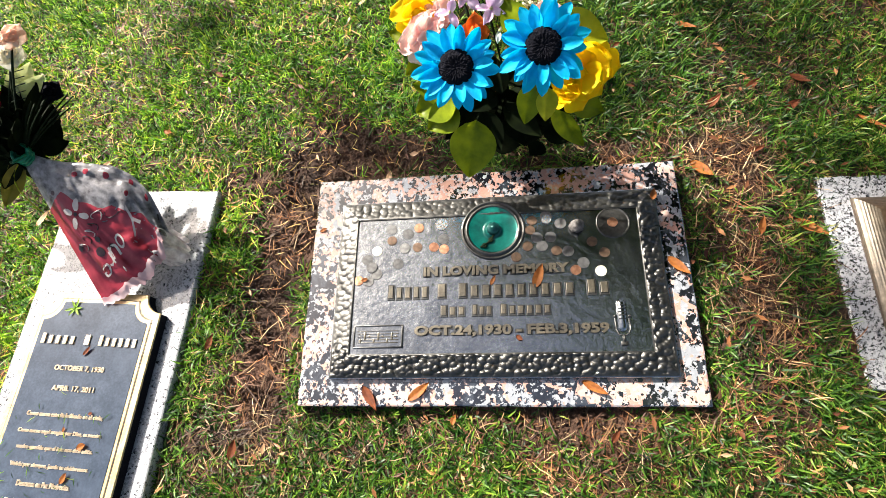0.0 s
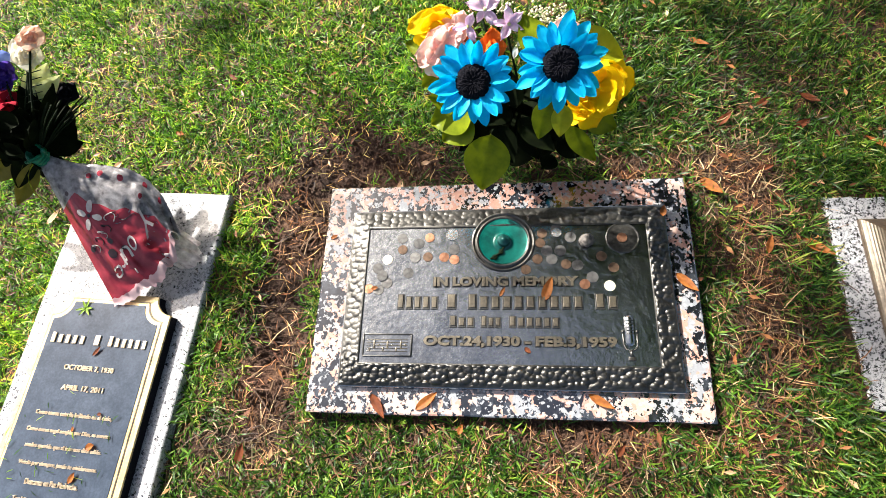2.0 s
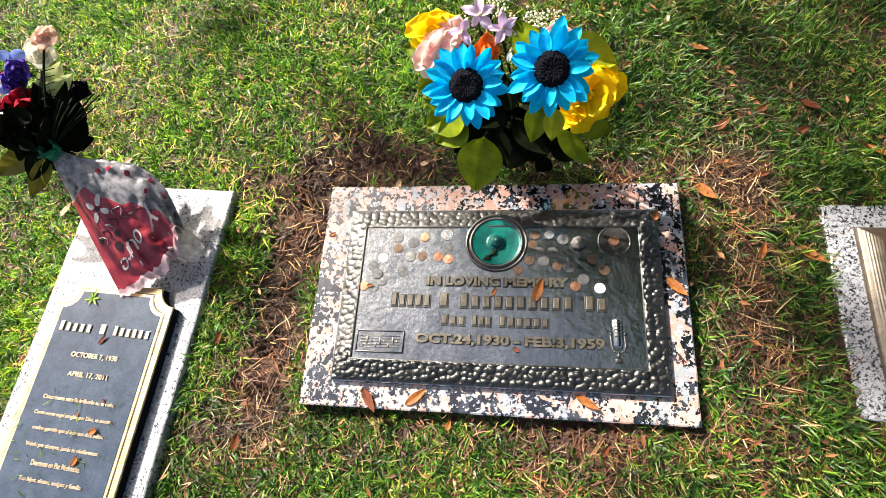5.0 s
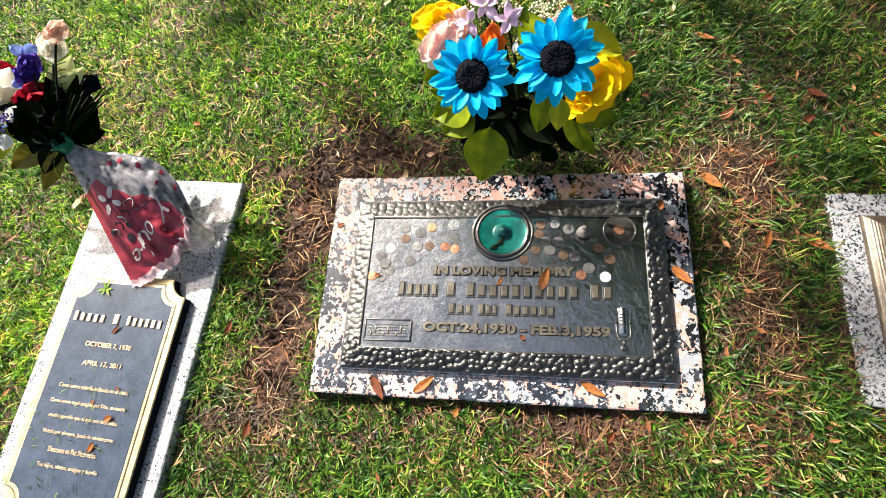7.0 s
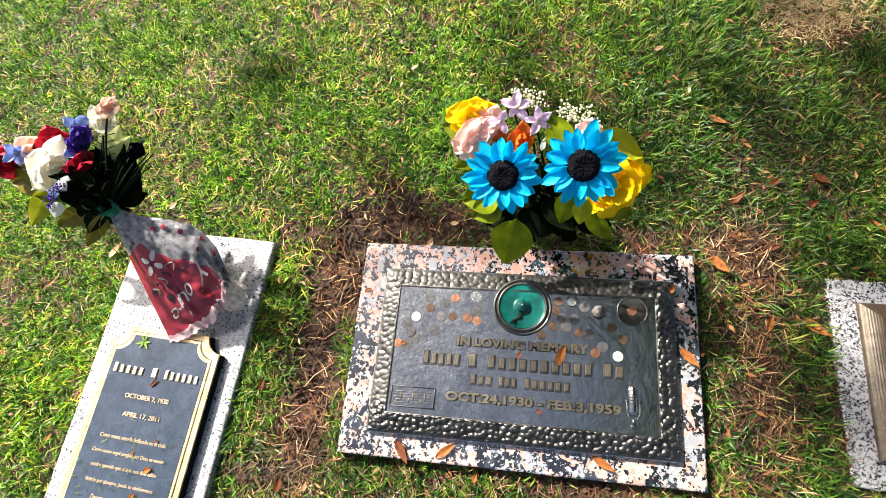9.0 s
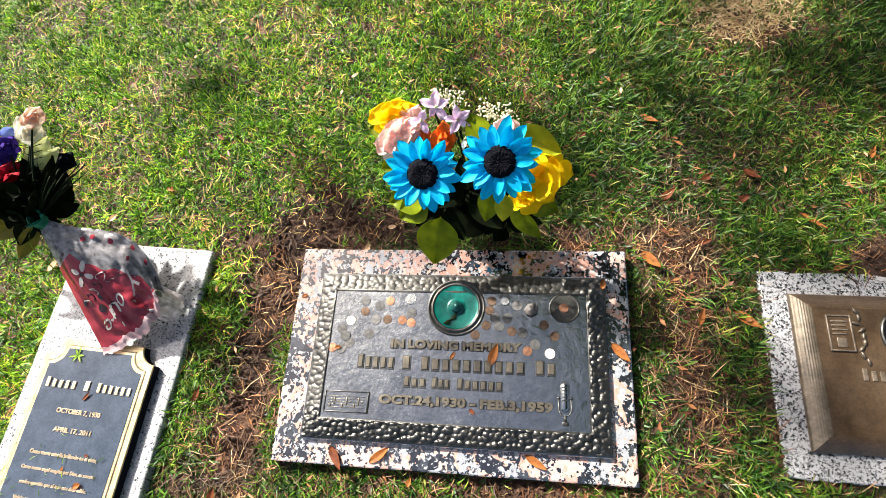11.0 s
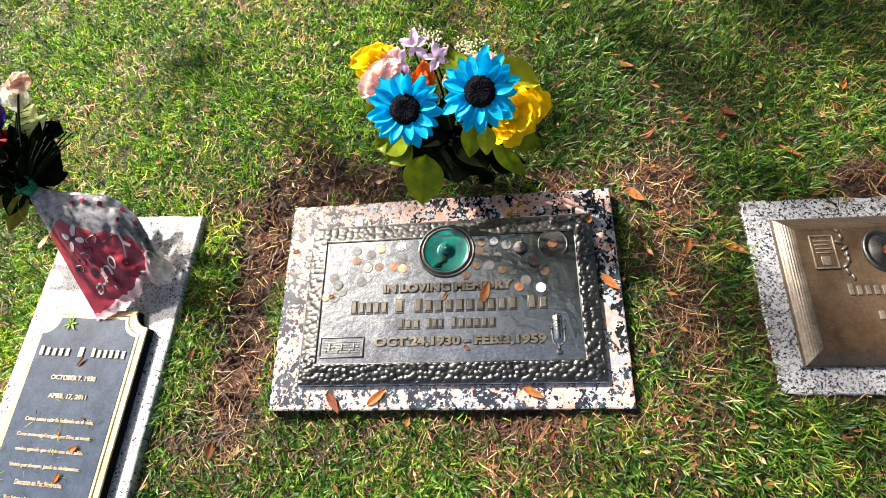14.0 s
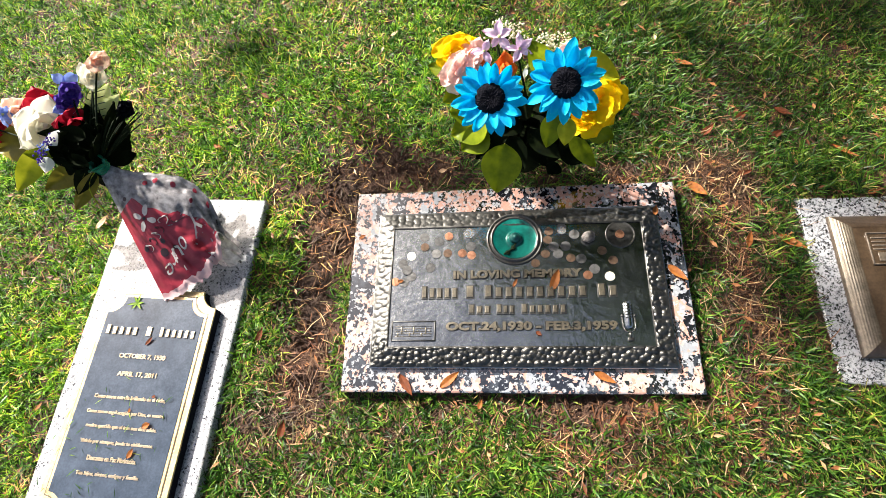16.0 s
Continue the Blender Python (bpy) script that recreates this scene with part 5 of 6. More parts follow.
    for k, top in enumerate((s1, s2, (-0.118, 0.615, 0.24), (-0.08, 0.585, 0.23), (0.176, 0.53, 0.18), (-0.02, 0.62, 0.28), (0.02, 0.61, 0.26), (0.117, 0.572, 0.26), (-0.014, 0.57, 0.22), (0.08, 0.63, 0.255), (0.0, 0.655, 0.26), (-0.005, 0.47, 0.17))):
        stem_to(b, base, foot + Vector((0.012 * math.cos(k * 2.1), 0.012 * math.sin(k * 2.1), 0)), Vector(top) - facing(top) * 0.006, 0.0024)


NECK = Vector((-0.866, 0.440, 0.196))


def sleeve(parent, base):
    """A flattened, crumpled cone of printed film, from the tie down to a torn mouth on the stone."""
    left, right = Vector((-0.770, 0.194, 0.026)), Vector((-0.622, 0.322, 0.080))
    across = (right - left).normalized()

    def rim(q):
        return left.lerp(right, q) + Vector((0.026, -0.014, -0.008)) * math.sin(math.pi * q) ** 0.8

    def at(u, q, lift=0.0, under=False):
        tear = 1 + 0.05 * noise.noise(Vector((q * 5, 3, 1))) + 0.02 * noise.noise(Vector((q * 23, 1, 7)))
        p = NECK.lerp(rim(min(1, max(0, q))), u * (1 + (tear - 1) * u ** 6)) + across * 0.022 * (q - 0.5) * (1 - u)
        ridge = smooth(0.5, 1.0, q) * math.sin(math.pi * min(1, u) ** 1.6)
        p = p + Vector((0.026, 0.050, 0.034)) * float(ridge)
        belly = math.sin(math.pi * min(1, max(0, q))) * math.sin(math.pi * min(1, 0.9 * u))
        p.z += (-0.030 if under else 0.022) * belly
        fold = abs(noise.noise(Vector((q * 4.2, u * 2.2, 5)))) - 0.2
        loose = 0.45 + 0.9 * float(smooth(0.45, 0.9, q))
        crease = loose * u * (0.020 * fold + 0.017 * (abs(noise.noise(Vector((q * 6, u * 8, 2)))) - 0.2) + 0.008 * (abs(noise.noise(Vector((q * 15, u * 13, 4)))) - 0.2) + 0.004 * noise.noise(Vector((q * 34, u * 20, 9))))
        p.z += crease * (0.5 if under else 1.0) + lift
        p.x += 0.5 * crease
        floor = 0.0265 if p.y < 0.216 else 0.004
        p.z = max(p.z, floor + lift)
        return p - base

    def sheet(name, u0, u1, q0, q1, material, label, lift, steps=(26, 44), under=False):
        verts, faces, (a, c) = [], [], steps
        for i in range(a + 1):
            u = u0 + (u1 - u0) * i / a
            top = q1(u) if callable(q1) else q1
            for j in range(c + 1):
                verts.append(at(u, q0 + (top - q0) * j / c, lift, under))
        for i in range(a):
            for j in range(c):
                k = i * (c + 1) + j
                faces.append((k, k + c + 1, k + c + 2, k + 1))
        return link_mesh(name, array_mesh(name, verts, faces), material, parent, label)

    film = sheet("sleeve", 0.0, 1.0, 0.0, 1.0, M["greyfilm"], "crumpled cloudy plastic sleeve", 0.0, (34, 60))
    sheet("sleeve_back", 0.0, 0.97, 0.0, 1.0, M["greyfilm"], "crumpled cloudy plastic sleeve", -0.001, (26, 40), True)
    sheet("printed_film", 0.33, 0.985, 0.0, lambda u: 0.52 + 0.38 * (u - 0.33) / 0.65 + 0.012 * math.sin(40 * u), M["redfilm"], "crimson printed film", 0.0014)
    sheet("film_edge", 0.965, 1.02, 0.0, 0.9, M["pinkfilm"], "pale torn film edge", 0.0028, (4, 60))
    # loose torn strip at the mouth
    verts, faces = [], []
    for i in range(9):
        for j in range(29):
            q, t = 0.66 + 0.34 * j / 28, i / 8
            reach = 0.028 * (0.55 + 0.9 * abs(noise.noise(Vector((q * 14, 2, 4))))) * math.sin(math.pi * min(1, 0.15 + j / 28))
            p = at(0.97, q, 0.003) + base + Vector((0.9, -0.35, 0)) * reach * t
            p.z = max(0.004, p.z * (1 - t) + 0.012 * t + 0.022 * noise.noise(Vector((q * 20, t * 4, 8))))
            verts.append(p - base)
    for i in range(8):
        for j in range(28):
            k = i * 29 + j
            faces.append((k, k + 29, k + 30, k + 1))
    link_mesh("torn_film", array_mesh("torn_film", verts, faces, False), M["whitefilm"], parent, "white torn plastic strip")
    # printed words, dots and a daisy follow the film
    def decal(name, u, v, size, shape, material, turn=0.0):
        p, du, dv = at(u, v), at(u + 0.03, v) - at(u, v), at(u, v + 0.015) - at(u, v)
        xa = du.normalized()
        zn = xa.cross(dv).normalized()
        flip = 1 if zn.z > 0 else -1
        a, (verts, faces) = radians(turn), shape(size)
        bent = []
        for x, y in verts:
            x, y = x * math.cos(a) - y * math.sin(a), x * math.sin(a) + y * math.cos(a)
            bent.append(at(u + x * 0.03 / du.length, v + flip * y * 0.015 / dv.length, 0.0027))
        return link_mesh(name, array_mesh(name, bent, faces), material, film)

    def disc(size, flat=1.0):
        ring = [(size * math.cos(a), size * flat * math.sin(a)) for a in np.linspace(0, math.tau, 20, endpoint=False)]
        inner = [(x * 0.5, y * 0.5) for x, y in ring]
        faces = [(k, (k + 1) % 20, 20 + (k + 1) % 20, 20 + k) for k in range(20)] + [tuple(range(20, 40))]
        return ring + inner, faces

    def oval(size):
        return disc(size, 0.55)

    def script(body):
        def make(size):
            mesh = text_mesh(body, size * (0.3 if body == "'" else 0.72), size, 0.0008, 0.0)
            return [(v.co.x + 0.25 * v.co.y, v.co.y) for v in mesh.vertices], [tuple(f.vertices) for f in mesh.polygons if f.normal.z > 0.5]
        return make

    for letter, size, u, q in zip("You're", (0.032, 0.019, 0.019, 0.009, 0.018, 0.018), (0.79, 0.78, 0.79, 0.90, 0.81, 0.84), (0.75, 0.57, 0.45, 0.385, 0.34, 0.23)):
        decal("printed_letter", u, q, size * 1.35, script(letter), M["ink"], -90)
    for k in range(4):
        a = math.tau * (k + 0.4) / 4
        decal("daisy_petal", 0.49 + 0.054 * math.cos(a), 0.42 + 0.14 * math.sin(a), 0.0110, oval, M["ink"], math.degrees(a))
    decal("daisy_eye", 0.49, 0.42, 0.0035, disc, M["darkink"])
    for u, q, r, mat in ((0.74, 0.31, 0.0095, "darkink"), (0.68, 0.40, 0.006, "darkink"), (0.64, 0.12, 0.0065, "darkink"), (0.76, 0.48, 0.005, "darkink"), (0.55, 0.88, 0.0060, "redfilm"), (0.70, 0.94, 0.0055, "redfilm"), (0.82, 0.95, 0.0070, "redfilm"), (0.72, 0.84, 0.0050, "redfilm"), (0.42, 0.86, 0.0055, "redfilm"), (0.36, 0.80, 0.0050, "redfilm"), (0.92, 0.96, 0.0050, "darkink"), (0.30, 0.36, 0.0045, "darkink")):
        decal("printed_dot", u, q, r, disc, M[mat])
    for k in range(5):
        u, q = 0.60 + 0.012 * k, 0.60 - 0.105 * k
        curl = [at(u + 0.030 * math.cos(t), q + 0.045 * math.sin(t * (1.2 + 0.2 * (k % 3))), 0.0026) for t in np.linspace(0, 4.4, 12)]
        part("printed_curl", tube(curl, 0.0009, 5), M["darkink" if k % 2 else "ink"], film)
    curl = [at(0.58 + 0.16 * t, 0.62 + 0.10 * t + 0.025 * math.sin(9 * t), 0.0026) for t in np.linspace(0, 1, 12)]
    part("printed_curl", tube(curl, 0.0009, 5), M["darkink"], film)


def wrapped_bouquet():
    base = Vector((-0.735, 0.330, 0.0))
    b = thing("flower_bouquet", base, "leaning cloth bouquet in a crumpled crimson plastic sleeve", "bouquet", "cloth bouquets")
    sleeve(b, base)
    knot = NECK - base
    for k in range(3):
        ring = [knot + Vector((0.017 * math.cos(a), 0.015 * math.sin(a), 0.006 * math.sin(a) + 0.006 * k)) for a in np.linspace(0, math.tau, 16)]
        part("wire_tie", tube(ring, 0.0036, 6), M["tie"], b, "twisted green wire tie")
    part("wire_tie", tube([knot, knot + Vector((-0.012, -0.02, 0.012)), knot + Vector((0.004, -0.024, 0.02)), knot + Vector((0.016, -0.006, 0.014))], 0.003, 6), M["tie"], b, "twisted green wire tie")
    heads = (((-0.825, 0.607, 0.322), 0.022, "peach", "peach cloth rosebud", 3, 1.3), ((-0.853, 0.594, 0.295), 0.030, "ivory", "cream cloth rose", 20, 1.1),
             ((-0.899, 0.563, 0.288), 0.023, "purple", "violet cloth flower", 10, 1.0), ((-0.911, 0.544, 0.278), 0.023, "purple", "violet cloth flower", 33, 1.0),
             ((-0.982, 0.506, 0.250), 0.058, "ivory", "cream-white cloth rose", 30, 1.18), ((-0.904, 0.509, 0.246), 0.040, "red", "crimson cloth rose", 50, 1.0),
             ((-1.000, 0.562, 0.246), 0.042, "red", "crimson cloth rose", 72, 1.1), ((-1.040, 0.542, 0.262), 0.034, "peach", "peach cloth rose", 81, 1.0), ((-1.120, 0.525, 0.240), 0.042, "red", "crimson cloth rose", 95, 1.0),
             ((-0.900, 0.475, 0.205), 0.026, "leafdeep", "dark cloth rosette", 15, 1.0), ((-0.836, 0.570, 0.216), 0.021, "seed", "black withered bloom", 5, 1.1))
    for place, r, mat, label, spin, wide in heads:
        rose(b, base, place, r, M[mat], label, spin, wide, ruffle={"purple": 0.12, "seed": 0.12, "red": 0.05}.get(mat, 0.05))
    leaf_on(b, base, (-0.862, 0.588, 0.292), (-0.884, 0.625, 0.306), 0.030, M["ivory"], 0.10, 0.05, label="cream petal")
    star_flower(b, base, (-0.910, 0.578, 0.300), 0.027, M["paleblue"], "pale blue cloth flower", 100, 3, width=0.85)
    star_flower(b, base, (-0.911, 0.540, 0.270), 0.026, M["paleblue"], "pale blue cloth flower", 250, 3, width=0.85)
    star_flower(b, base, (-1.052, 0.525, 0.280), 0.026, M["paleblue"], "pale blue cloth flower", 13, 5, width=0.7)
    for root, tip in (((-0.922, 0.446, 0.272), (-0.898, 0.478, 0.278)), ((-0.928, 0.424, 0.262), (-0.928, 0.392, 0.255))):
        leaf_on(b, base, root, tip, 0.026, M["white"], 0.12, 0.1, label="white cloth petal")
    for k, (p, mat) in enumerate((((-0.914, 0.446, 0.284), "purple"), ((-0.925, 0.440, 0.278), "paleblue"), ((-0.934, 0.412, 0.268), "purple"), ((-0.936, 0.430, 0.270), "purple"))):
        sprig(b, base, p, 0.011, 22, M[mat], "small violet buds", 80 + k, 0.0022)
    # pale fern with dark wire ribs
    for tip, w in (((-0.846, 0.605, 0.262), 0.040), ((-0.828, 0.588, 0.245), 0.034), ((-0.870, 0.600, 0.270), 0.030)):
        fern = leaf_on(b, base, (-0.868, 0.520, 0.245), tip, w, M["paleyellow"], 0.05, 0.05, label="pale yellow-green fern")
    spine = [Vector((-0.866, 0.500, 0.252)).lerp(Vector((-0.862, 0.600, 0.284)), t) - base for t in np.linspace(0, 1, 8)]
    part("fern_spine", tube(spine, 0.0017, 6), M["stem"], b, "dark wire fern spine")
    for k in range(7):
        c = spine[1].lerp(spine[7], k / 6.5)
        for side in (-1, 1):
            part("fern_rib", tube([c, c + Vector((side * 0.010, 0.003, 0.003)), c + Vector((side * (0.028 - 0.002 * k) + 0.006, 0.010, 0.001))], 0.0009, 5), M["stem"], b)
    # lower brownish leaves and near-black ones carry shade in their colour
    rows = (((-0.99, 0.50, 0.22), (-1.140, 0.490, 0.205), 0.085, "deadleaf"), ((-1.00, 0.49, 0.22), (-1.082, 0.400, 0.165), 0.050, "leafyel"), ((-0.90, 0.45, 0.20), (-1.02, 0.400, 0.165), 0.048, "deadleaf"),
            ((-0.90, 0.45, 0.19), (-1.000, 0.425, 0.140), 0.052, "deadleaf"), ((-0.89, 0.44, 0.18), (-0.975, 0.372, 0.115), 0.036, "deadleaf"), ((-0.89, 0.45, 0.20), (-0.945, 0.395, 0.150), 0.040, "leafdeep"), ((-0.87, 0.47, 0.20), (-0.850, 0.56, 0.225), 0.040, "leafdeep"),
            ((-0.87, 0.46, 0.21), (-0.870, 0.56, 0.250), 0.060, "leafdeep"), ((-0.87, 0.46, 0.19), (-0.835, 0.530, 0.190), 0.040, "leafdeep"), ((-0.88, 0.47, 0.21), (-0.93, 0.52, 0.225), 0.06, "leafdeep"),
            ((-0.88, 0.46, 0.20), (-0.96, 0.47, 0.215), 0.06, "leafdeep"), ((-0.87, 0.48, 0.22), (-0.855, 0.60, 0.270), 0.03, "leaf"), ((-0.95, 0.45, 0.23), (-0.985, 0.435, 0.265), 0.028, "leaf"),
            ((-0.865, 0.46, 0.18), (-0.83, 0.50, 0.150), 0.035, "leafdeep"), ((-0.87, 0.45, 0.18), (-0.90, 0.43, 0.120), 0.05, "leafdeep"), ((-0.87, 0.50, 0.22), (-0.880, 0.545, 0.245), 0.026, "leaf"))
    for root, tip, w, mat in rows:
        leaf_on(b, base, root, tip, w, M[mat], label={"leaf": "olive cloth leaf", "leafyel": "yellow-green cloth leaf", "leafdeep": "green cloth leaf coloured near-black for shade", "deadleaf": "brownish olive cloth leaf", "paleyellow": "pale yellow fern"}[mat])
    for place, *_ in heads:
        stem_to(b, base, NECK, Vector(place) - facing(place) * 0.004, 0.0022, 0.008)
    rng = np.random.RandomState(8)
    # near-black leaves paint the shaded core; the upper ones also shade the sleeve
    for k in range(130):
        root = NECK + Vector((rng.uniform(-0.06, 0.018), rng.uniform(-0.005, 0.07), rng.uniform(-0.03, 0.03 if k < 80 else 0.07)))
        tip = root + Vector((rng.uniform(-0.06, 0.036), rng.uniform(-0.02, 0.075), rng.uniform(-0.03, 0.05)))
        leaf_on(b, base, root, tip, rng.uniform(0.03, 0.05), M["leafdeep"], roll=rng.uniform(-50, 50), label="green cloth leaf coloured near-black for shade")
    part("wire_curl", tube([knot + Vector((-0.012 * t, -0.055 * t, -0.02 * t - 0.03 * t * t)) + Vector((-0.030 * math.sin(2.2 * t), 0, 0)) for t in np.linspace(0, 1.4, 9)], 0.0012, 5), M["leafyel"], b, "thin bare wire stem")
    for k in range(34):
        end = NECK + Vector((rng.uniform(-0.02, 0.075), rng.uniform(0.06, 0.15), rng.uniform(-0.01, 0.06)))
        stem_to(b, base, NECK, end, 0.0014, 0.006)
    for k in range(6):
        stem_to(b, base, NECK, Vector((-0.745, 0.345, 0.004)) + Vector((0.012 * math.cos(k), 0.012 * math.sin(k), 0)), 0.0026, 0.0)


sunflower_bouquet()
wrapped_bouquet()


# ---- fallen leaves and bits ----
def fallen_leaf(x, y, z, length, width, turn, material, label, tilt=0.0, curl=0.25):
    mesh = leaf_mesh("fallen_leaf", length, width, 0.14, -curl * 0.6, material)
    co = np.array([v.co[:] for v in mesh.vertices])
    co[:, 0] -= length / 2
    co[:, 2] -= co[:, 2].min()
    mesh.vertices.foreach_set("co", co.ravel())
    ob = new("fallen_leaf", mesh)
    ob.matrix_basis = pose(x, y, z, tilt, 0, turn)
    tagged(ob, label, "leaf", "fallen oak leaves")


def fallen_leaves():
    dry, dark, pale = ("leafdry", "dry orange-brown oak leaf"), ("leafdark", "dark reddish-brown dry leaf"), ("leafpale", "pale pinkish-tan dry leaf")
    on_stone = ((-0.218, 0.014, 0.062, 0.020, -55, dark), (-0.130, 0.025, 0.058, 0.020, 38, dry), (0.171, 0.031, 0.055, 0.018, -30, dry), (0.334, 0.242, 0.058, 0.022, -48, dry), (-0.336, 0.344, 0.020, 0.010, 20, dry))
    for x, y, l, w, a, (mat, label) in on_stone:
        fallen_leaf(x, y, 0.0012, l * 0.85, w * 0.8, a, M[mat], label + " on granite")
    on_plate = ((0.087, 0.225, 0.046, 0.018, 70, dry), (0.005, 0.221, 0.020, 0.007, 60, dry), (0.049, 0.114, 0.014, 0.008, -40, dark), (0.304, 0.377, 0.022, 0.012, 80, dry), (-0.237, 0.229, 0.014, 0.008, 10, dry))
    for x, y, l, w, a, (mat, label) in on_plate:
        fallen_leaf(x, y, 0.019, l, w, a, M[mat], label + " on bronze")
    fallen_leaf(0.878, 0.297, RIGHT_Z + 0.031, 0.040, 0.020, -60, M["leafdark"], "dark reddish-brown dry leaf on a bronze vase ring")
    lawn_leaves = ((0.429, 0.797, 0.060, 0.020, -35, dry), (0.555, 0.661, 0.045, 0.018, 35, dark), (0.410, 0.446, 0.065, 0.024, -45, dry), (0.600, 0.332, 0.075, 0.026, -40, dry), (-0.209, 0.463, 0.035, 0.014, 75, pale),
                   (-0.893, 0.543, 0.035, 0.016, 40, pale), (-1.020, 0.413, 0.055, 0.022, 50, pale), (-0.641, 0.768, 0.045, 0.014, -35, dark), (0.267, 0.746, 0.05, 0.02, 20, dark), (0.660, 0.680, 0.055, 0.020, -40, dark),
                   (0.631, 0.615, 0.05, 0.02, 30, dark), (-0.157, 0.516, 0.024, 0.012, 5, pale), (0.460, 0.604, 0.05, 0.02, 40, dark), (0.307, 0.994, 0.030, 0.014, 20, pale), (0.919, 0.731, 0.04, 0.016, 70, dry),
                   (0.768, 0.560, 0.075, 0.014, -45, dry), (0.505, 0.330, 0.045, 0.016, 75, dry), (-0.474, -0.074, 0.045, 0.018, 80, dark), (0.800, 0.452, 0.035, 0.014, 20, dry), (-0.55, 0.12, 0.04, 0.016, 70, dark),
                   (0.53, 0.50, 0.04, 0.015, 15, dark), (-0.30, 0.95, 0.03, 0.012, 30, pale), (-0.75, 0.62, 0.035, 0.014, -20, dry), (0.20, -0.045, 0.03, 0.012, 60, dark), (-0.07, -0.02, 0.024, 0.012, 70, dry))
    for k, (x, y, l, w, a, (mat, label)) in enumerate(lawn_leaves):
        fallen_leaf(x, y, float(ground_z(x, y)) + 0.011, l * 0.8, w * 0.85, a, M[mat], label + " lying on the lawn", (-8, 6, 10)[k % 3])


fallen_leaves()


def leaf_scraps(n, seed):
    """Small brown leaf scraps among the grass."""
    rng = np.random.RandomState(seed)
    x, y = rng.uniform(-1.3, 1.2, n), rng.uniform(-0.3, 1.2, n)
    ok = ~inside_stone(x, y, 0.004) & (rng.uniform(0, 1, n) < 0.35 + 0.65 * smooth(-0.6, 0.5, x))
    verts, faces = [], []
    for px, py in zip(x[ok], y[ok]):
        ln, wd, t = rng.uniform(0.008, 0.026), rng.uniform(0.004, 0.009), rng.uniform(0, math.tau)
        c = Vector((px, py, float(ground_z(px, py)) + rng.uniform(0.006, 0.024)))
        d = Vector((math.cos(t), math.sin(t), rng.uniform(-0.3, 0.3)))
        e = Vector((-math.sin(t), math.cos(t), rng.uniform(-0.4, 0.4)))
        k = len(verts)
        verts += [c - d * ln / 2, c - e * wd / 2 + Vector((0, 0, 0.0015)), c + d * ln / 2, c + e * wd / 2 + Vector((0, 0, 0.0015)), c]
        faces += [(k, k + 1, k + 4), (k + 1, k + 2, k + 4), (k + 2, k + 3, k + 4), (k + 3, k, k + 4)]
    mesh = array_mesh("leaf_scraps", verts, faces)
    tagged(link_mesh("leaf_scraps", mesh, M["scrap"]), "small brown leaf scraps caught in the lawn", "leaf litter", kind="stuff")


leaf_scraps(900, 66)


def plaque_bits():
    """Fresh grass clippings, a sprig and leaf scraps on the blue-grey panel."""
    a = radians(LEFT_TURN - 1.5)

    def world_at(lx, ly):
        return LEFT_O[0] + lx * math.cos(a) - ly * math.sin(a), LEFT_O[1] + lx * math.sin(a) + ly * math.cos(a)
    x, y = world_at(-0.225, -0.284)
    sprig_ob = thing("green_sprig", (x, y, 0.0245), "fresh green leaf sprig lying on the plaque", "leaf sprig")
    for k in range(6):
        mesh = leaf_mesh("sprig_leaf", 0.018 + 0.003 * (k % 2), 0.005, 0.2, -0.15, M["sprig"])
        link_mesh("sprig_leaf", mesh, None, sprig_ob, "", pose(0, 0, 0.001, 0, 0, k * 60 + 13 * (k % 2)))
    rng = np.random.RandomState(14)
    bm = bmesh.new()
    for _ in range(70):
        lx, ly = rng.uniform(-0.31, -0.075), -0.44 - 0.27 * rng.uniform() ** 0.7
        wx, wy = world_at(lx, ly)
        ln, wd, t = rng.uniform(0.006, 0.022), rng.uniform(0.0008, 0.002), rng.uniform(0, math.tau)
        d, n = Vector((math.cos(t), math.sin(t), 0)), Vector((-math.sin(t), math.cos(t), 0))
        c = Vector((wx, wy, 0.0275 + rng.uniform(0, 0.001)))
        vs = [bm.verts.new(c + d * ln * u + n * wd * v + Vector((0, 0, h))) for u, v, h in ((-0.5, -0.3, 0), (-0.5, 0.3, 0), (0, 0.5, 0.002), (0.5, 0, 0.0005), (0, -0.5, 0.002))]
        bm.faces.new(vs)
    mesh = bpy.data.meshes.new("grass_clippings")
    bm.to_mesh(mesh)
    bm.free()
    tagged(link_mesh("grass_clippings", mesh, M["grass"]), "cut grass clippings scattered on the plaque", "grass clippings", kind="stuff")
    for lx, ly, ln, wd, t, mat in ((-0.112, -0.535, 0.020, 0.013, 20, "leafdry"), (-0.128, -0.590, 0.022, 0.011, 60, "leafdry"), (-0.115, -0.478, 0.010, 0.006, 10, "leafdark"), (-0.165, -0.365, 0.024, 0.008, 50, "leafdark"), (-0.160, -0.510, 0.010, 0.006, 80, "leafdry")):
        wx, wy = world_at(lx, ly)
        fallen_leaf(wx, wy, 0.0262, ln, wd, t, M[mat], "small dry leaf scrap on the plaque")


plaque_bits()


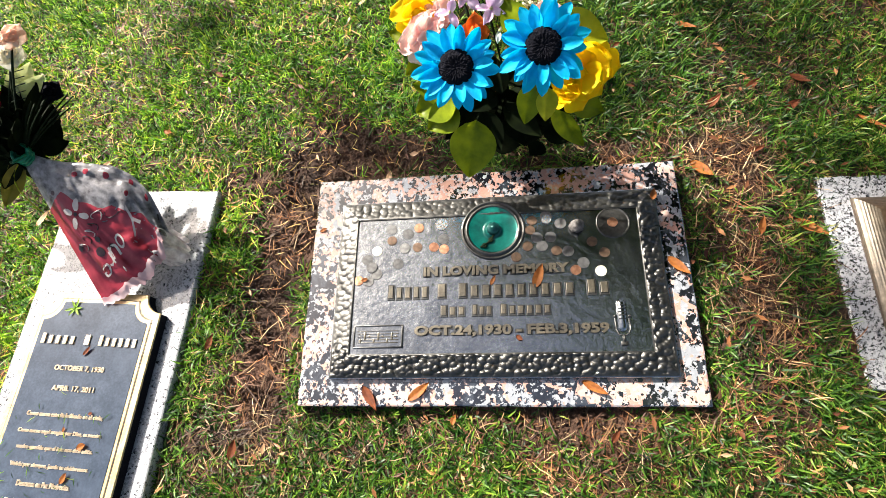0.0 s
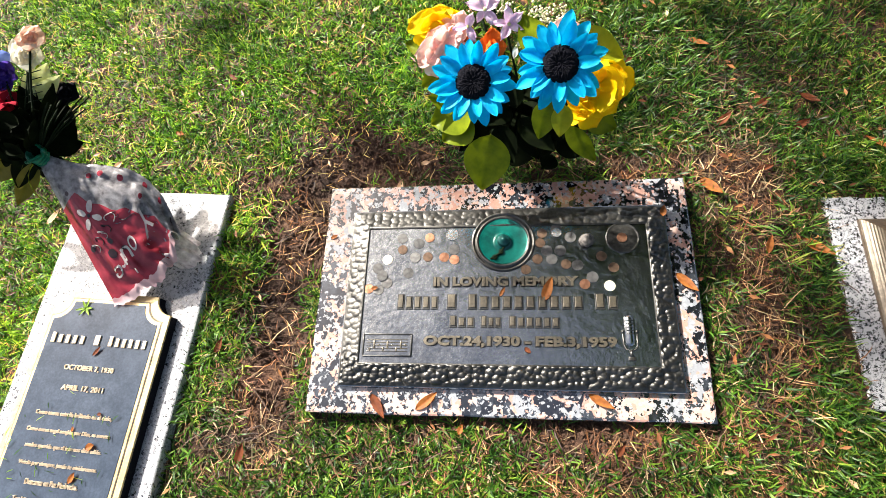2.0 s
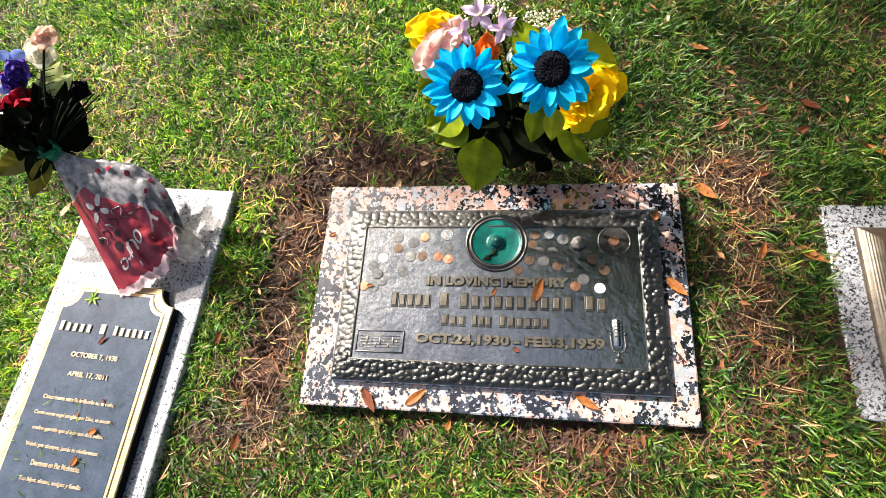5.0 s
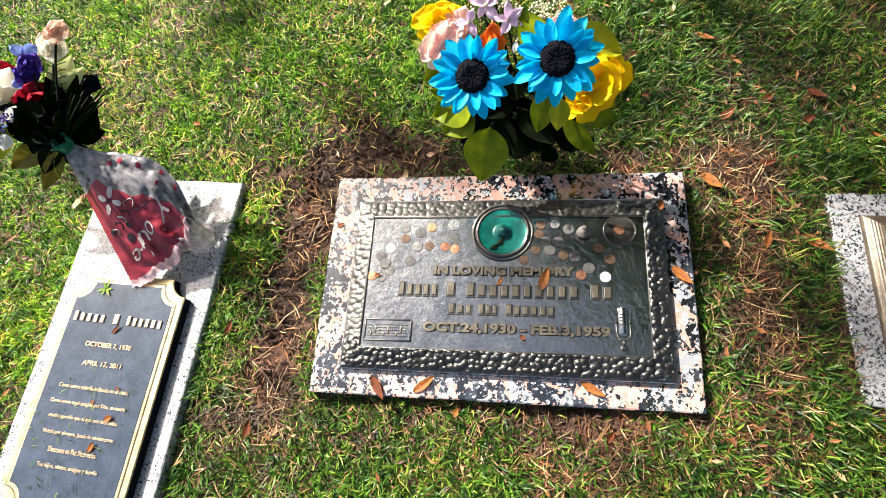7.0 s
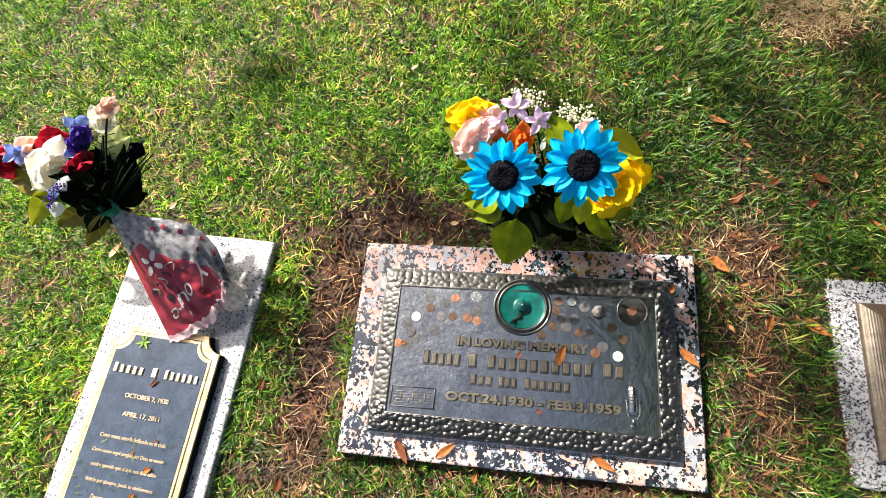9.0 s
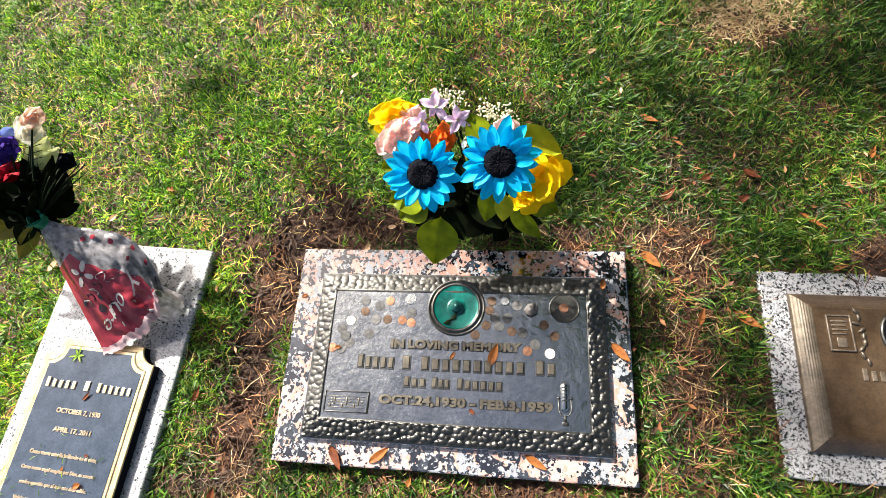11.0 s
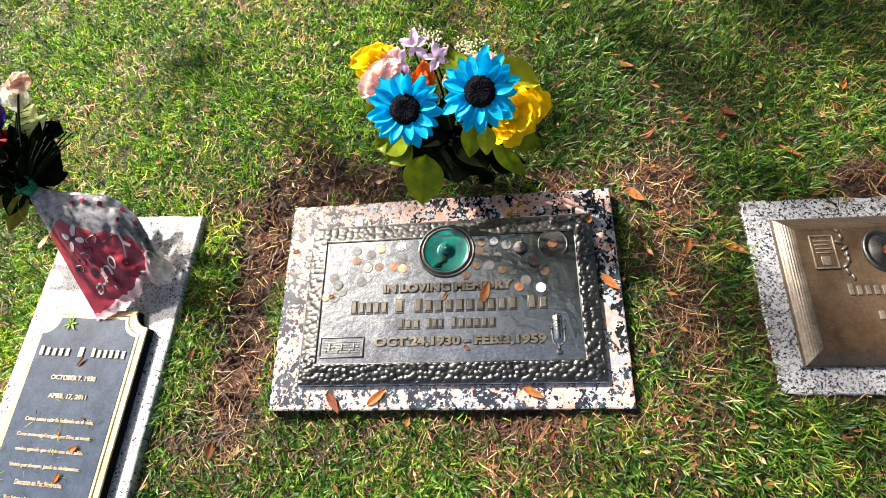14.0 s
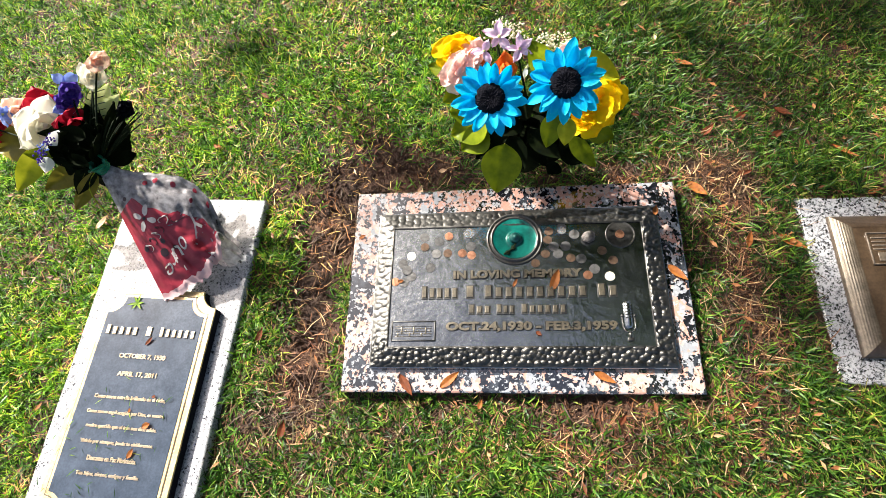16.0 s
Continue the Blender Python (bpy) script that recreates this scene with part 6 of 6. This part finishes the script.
# ---- unseen oaks, added to shade the lawn and darken reflections ----
def oak(base, low, high, clusters, leaves, seed, bough=None):
    rng = np.random.RandomState(seed)
    t = thing("shade_oak", base, "unseen large oak with spreading dark green crown, added to block light", "tree", "oaks round the lawn")
    trunk = [(0, 0, -0.2), (0.05, 0.02, 0.8), (-0.05, 0.05, 1.8), (-0.15, 0.0, 2.8), (-0.2, -0.1, 3.8)]
    part("trunk", tube(trunk, 0.38, 14, 0.6), M["bark"], t, "rough grey-brown trunk")
    for k in range(9):
        a = 2.2 + 0.55 * k
        top = Vector(trunk[3 + k % 2])
        r = rng.uniform(2.4, 4.0)
        pts = [top + Vector((math.cos(a) * r * q, math.sin(a) * r * q, 1.6 * q ** 0.7 + 0.1 * math.sin(9 * q + k))) for q in np.linspace(0, 1, 7)]
        part("limb", tube(pts, 0.14, 8, 0.25), M["bark"], t)
    cl = rng.uniform(low, high, (clusters, 3)) - base
    # extra leaves put where the stones would otherwise mirror open sky
    if bough:
        cl[: clusters // 4] = rng.uniform(*bough, (clusters // 4, 3)) - base
    n = leaves
    c = cl[rng.randint(0, clusters, n)] + rng.normal(0, 0.42, (n, 3)) * (1, 1, 0.5)
    d, e = rng.normal(0, 1, (n, 3)), rng.normal(0, 1, (n, 3)) * (1, 1, 0.4)
    d /= np.linalg.norm(d, axis=1)[:, None]
    e = e - (e * d).sum(1)[:, None] * d
    e /= np.linalg.norm(e, axis=1)[:, None]
    ln, wd = rng.uniform(0.10, 0.18, n)[:, None], rng.uniform(0.05, 0.08, n)[:, None]
    verts = np.stack([c - d * ln, c + e * wd, c + d * ln, c - e * wd], 1).reshape(-1, 3)
    mesh = array_mesh("crown", verts, (np.arange(n * 4).reshape(-1, 4)).tolist(), False)
    link_mesh("crown", mesh, M["oak"], t, "crown of small dark green leaves")


# the first blocks sky on the right, the second dapples the sun there
oak((4.6, 3.2, -0.15), (1.5, -2.5, 4.0), (8.5, 7.5, 6.8), 240, 32000, 22, ((-0.3, 2.5, 4.6), (2.8, 4.8, 6.0)))
oak((-0.4, 8.0, -0.1), (-4.5, 3.8, 4.0), (2.8, 8.4, 6.8), 420, 2300, 23)
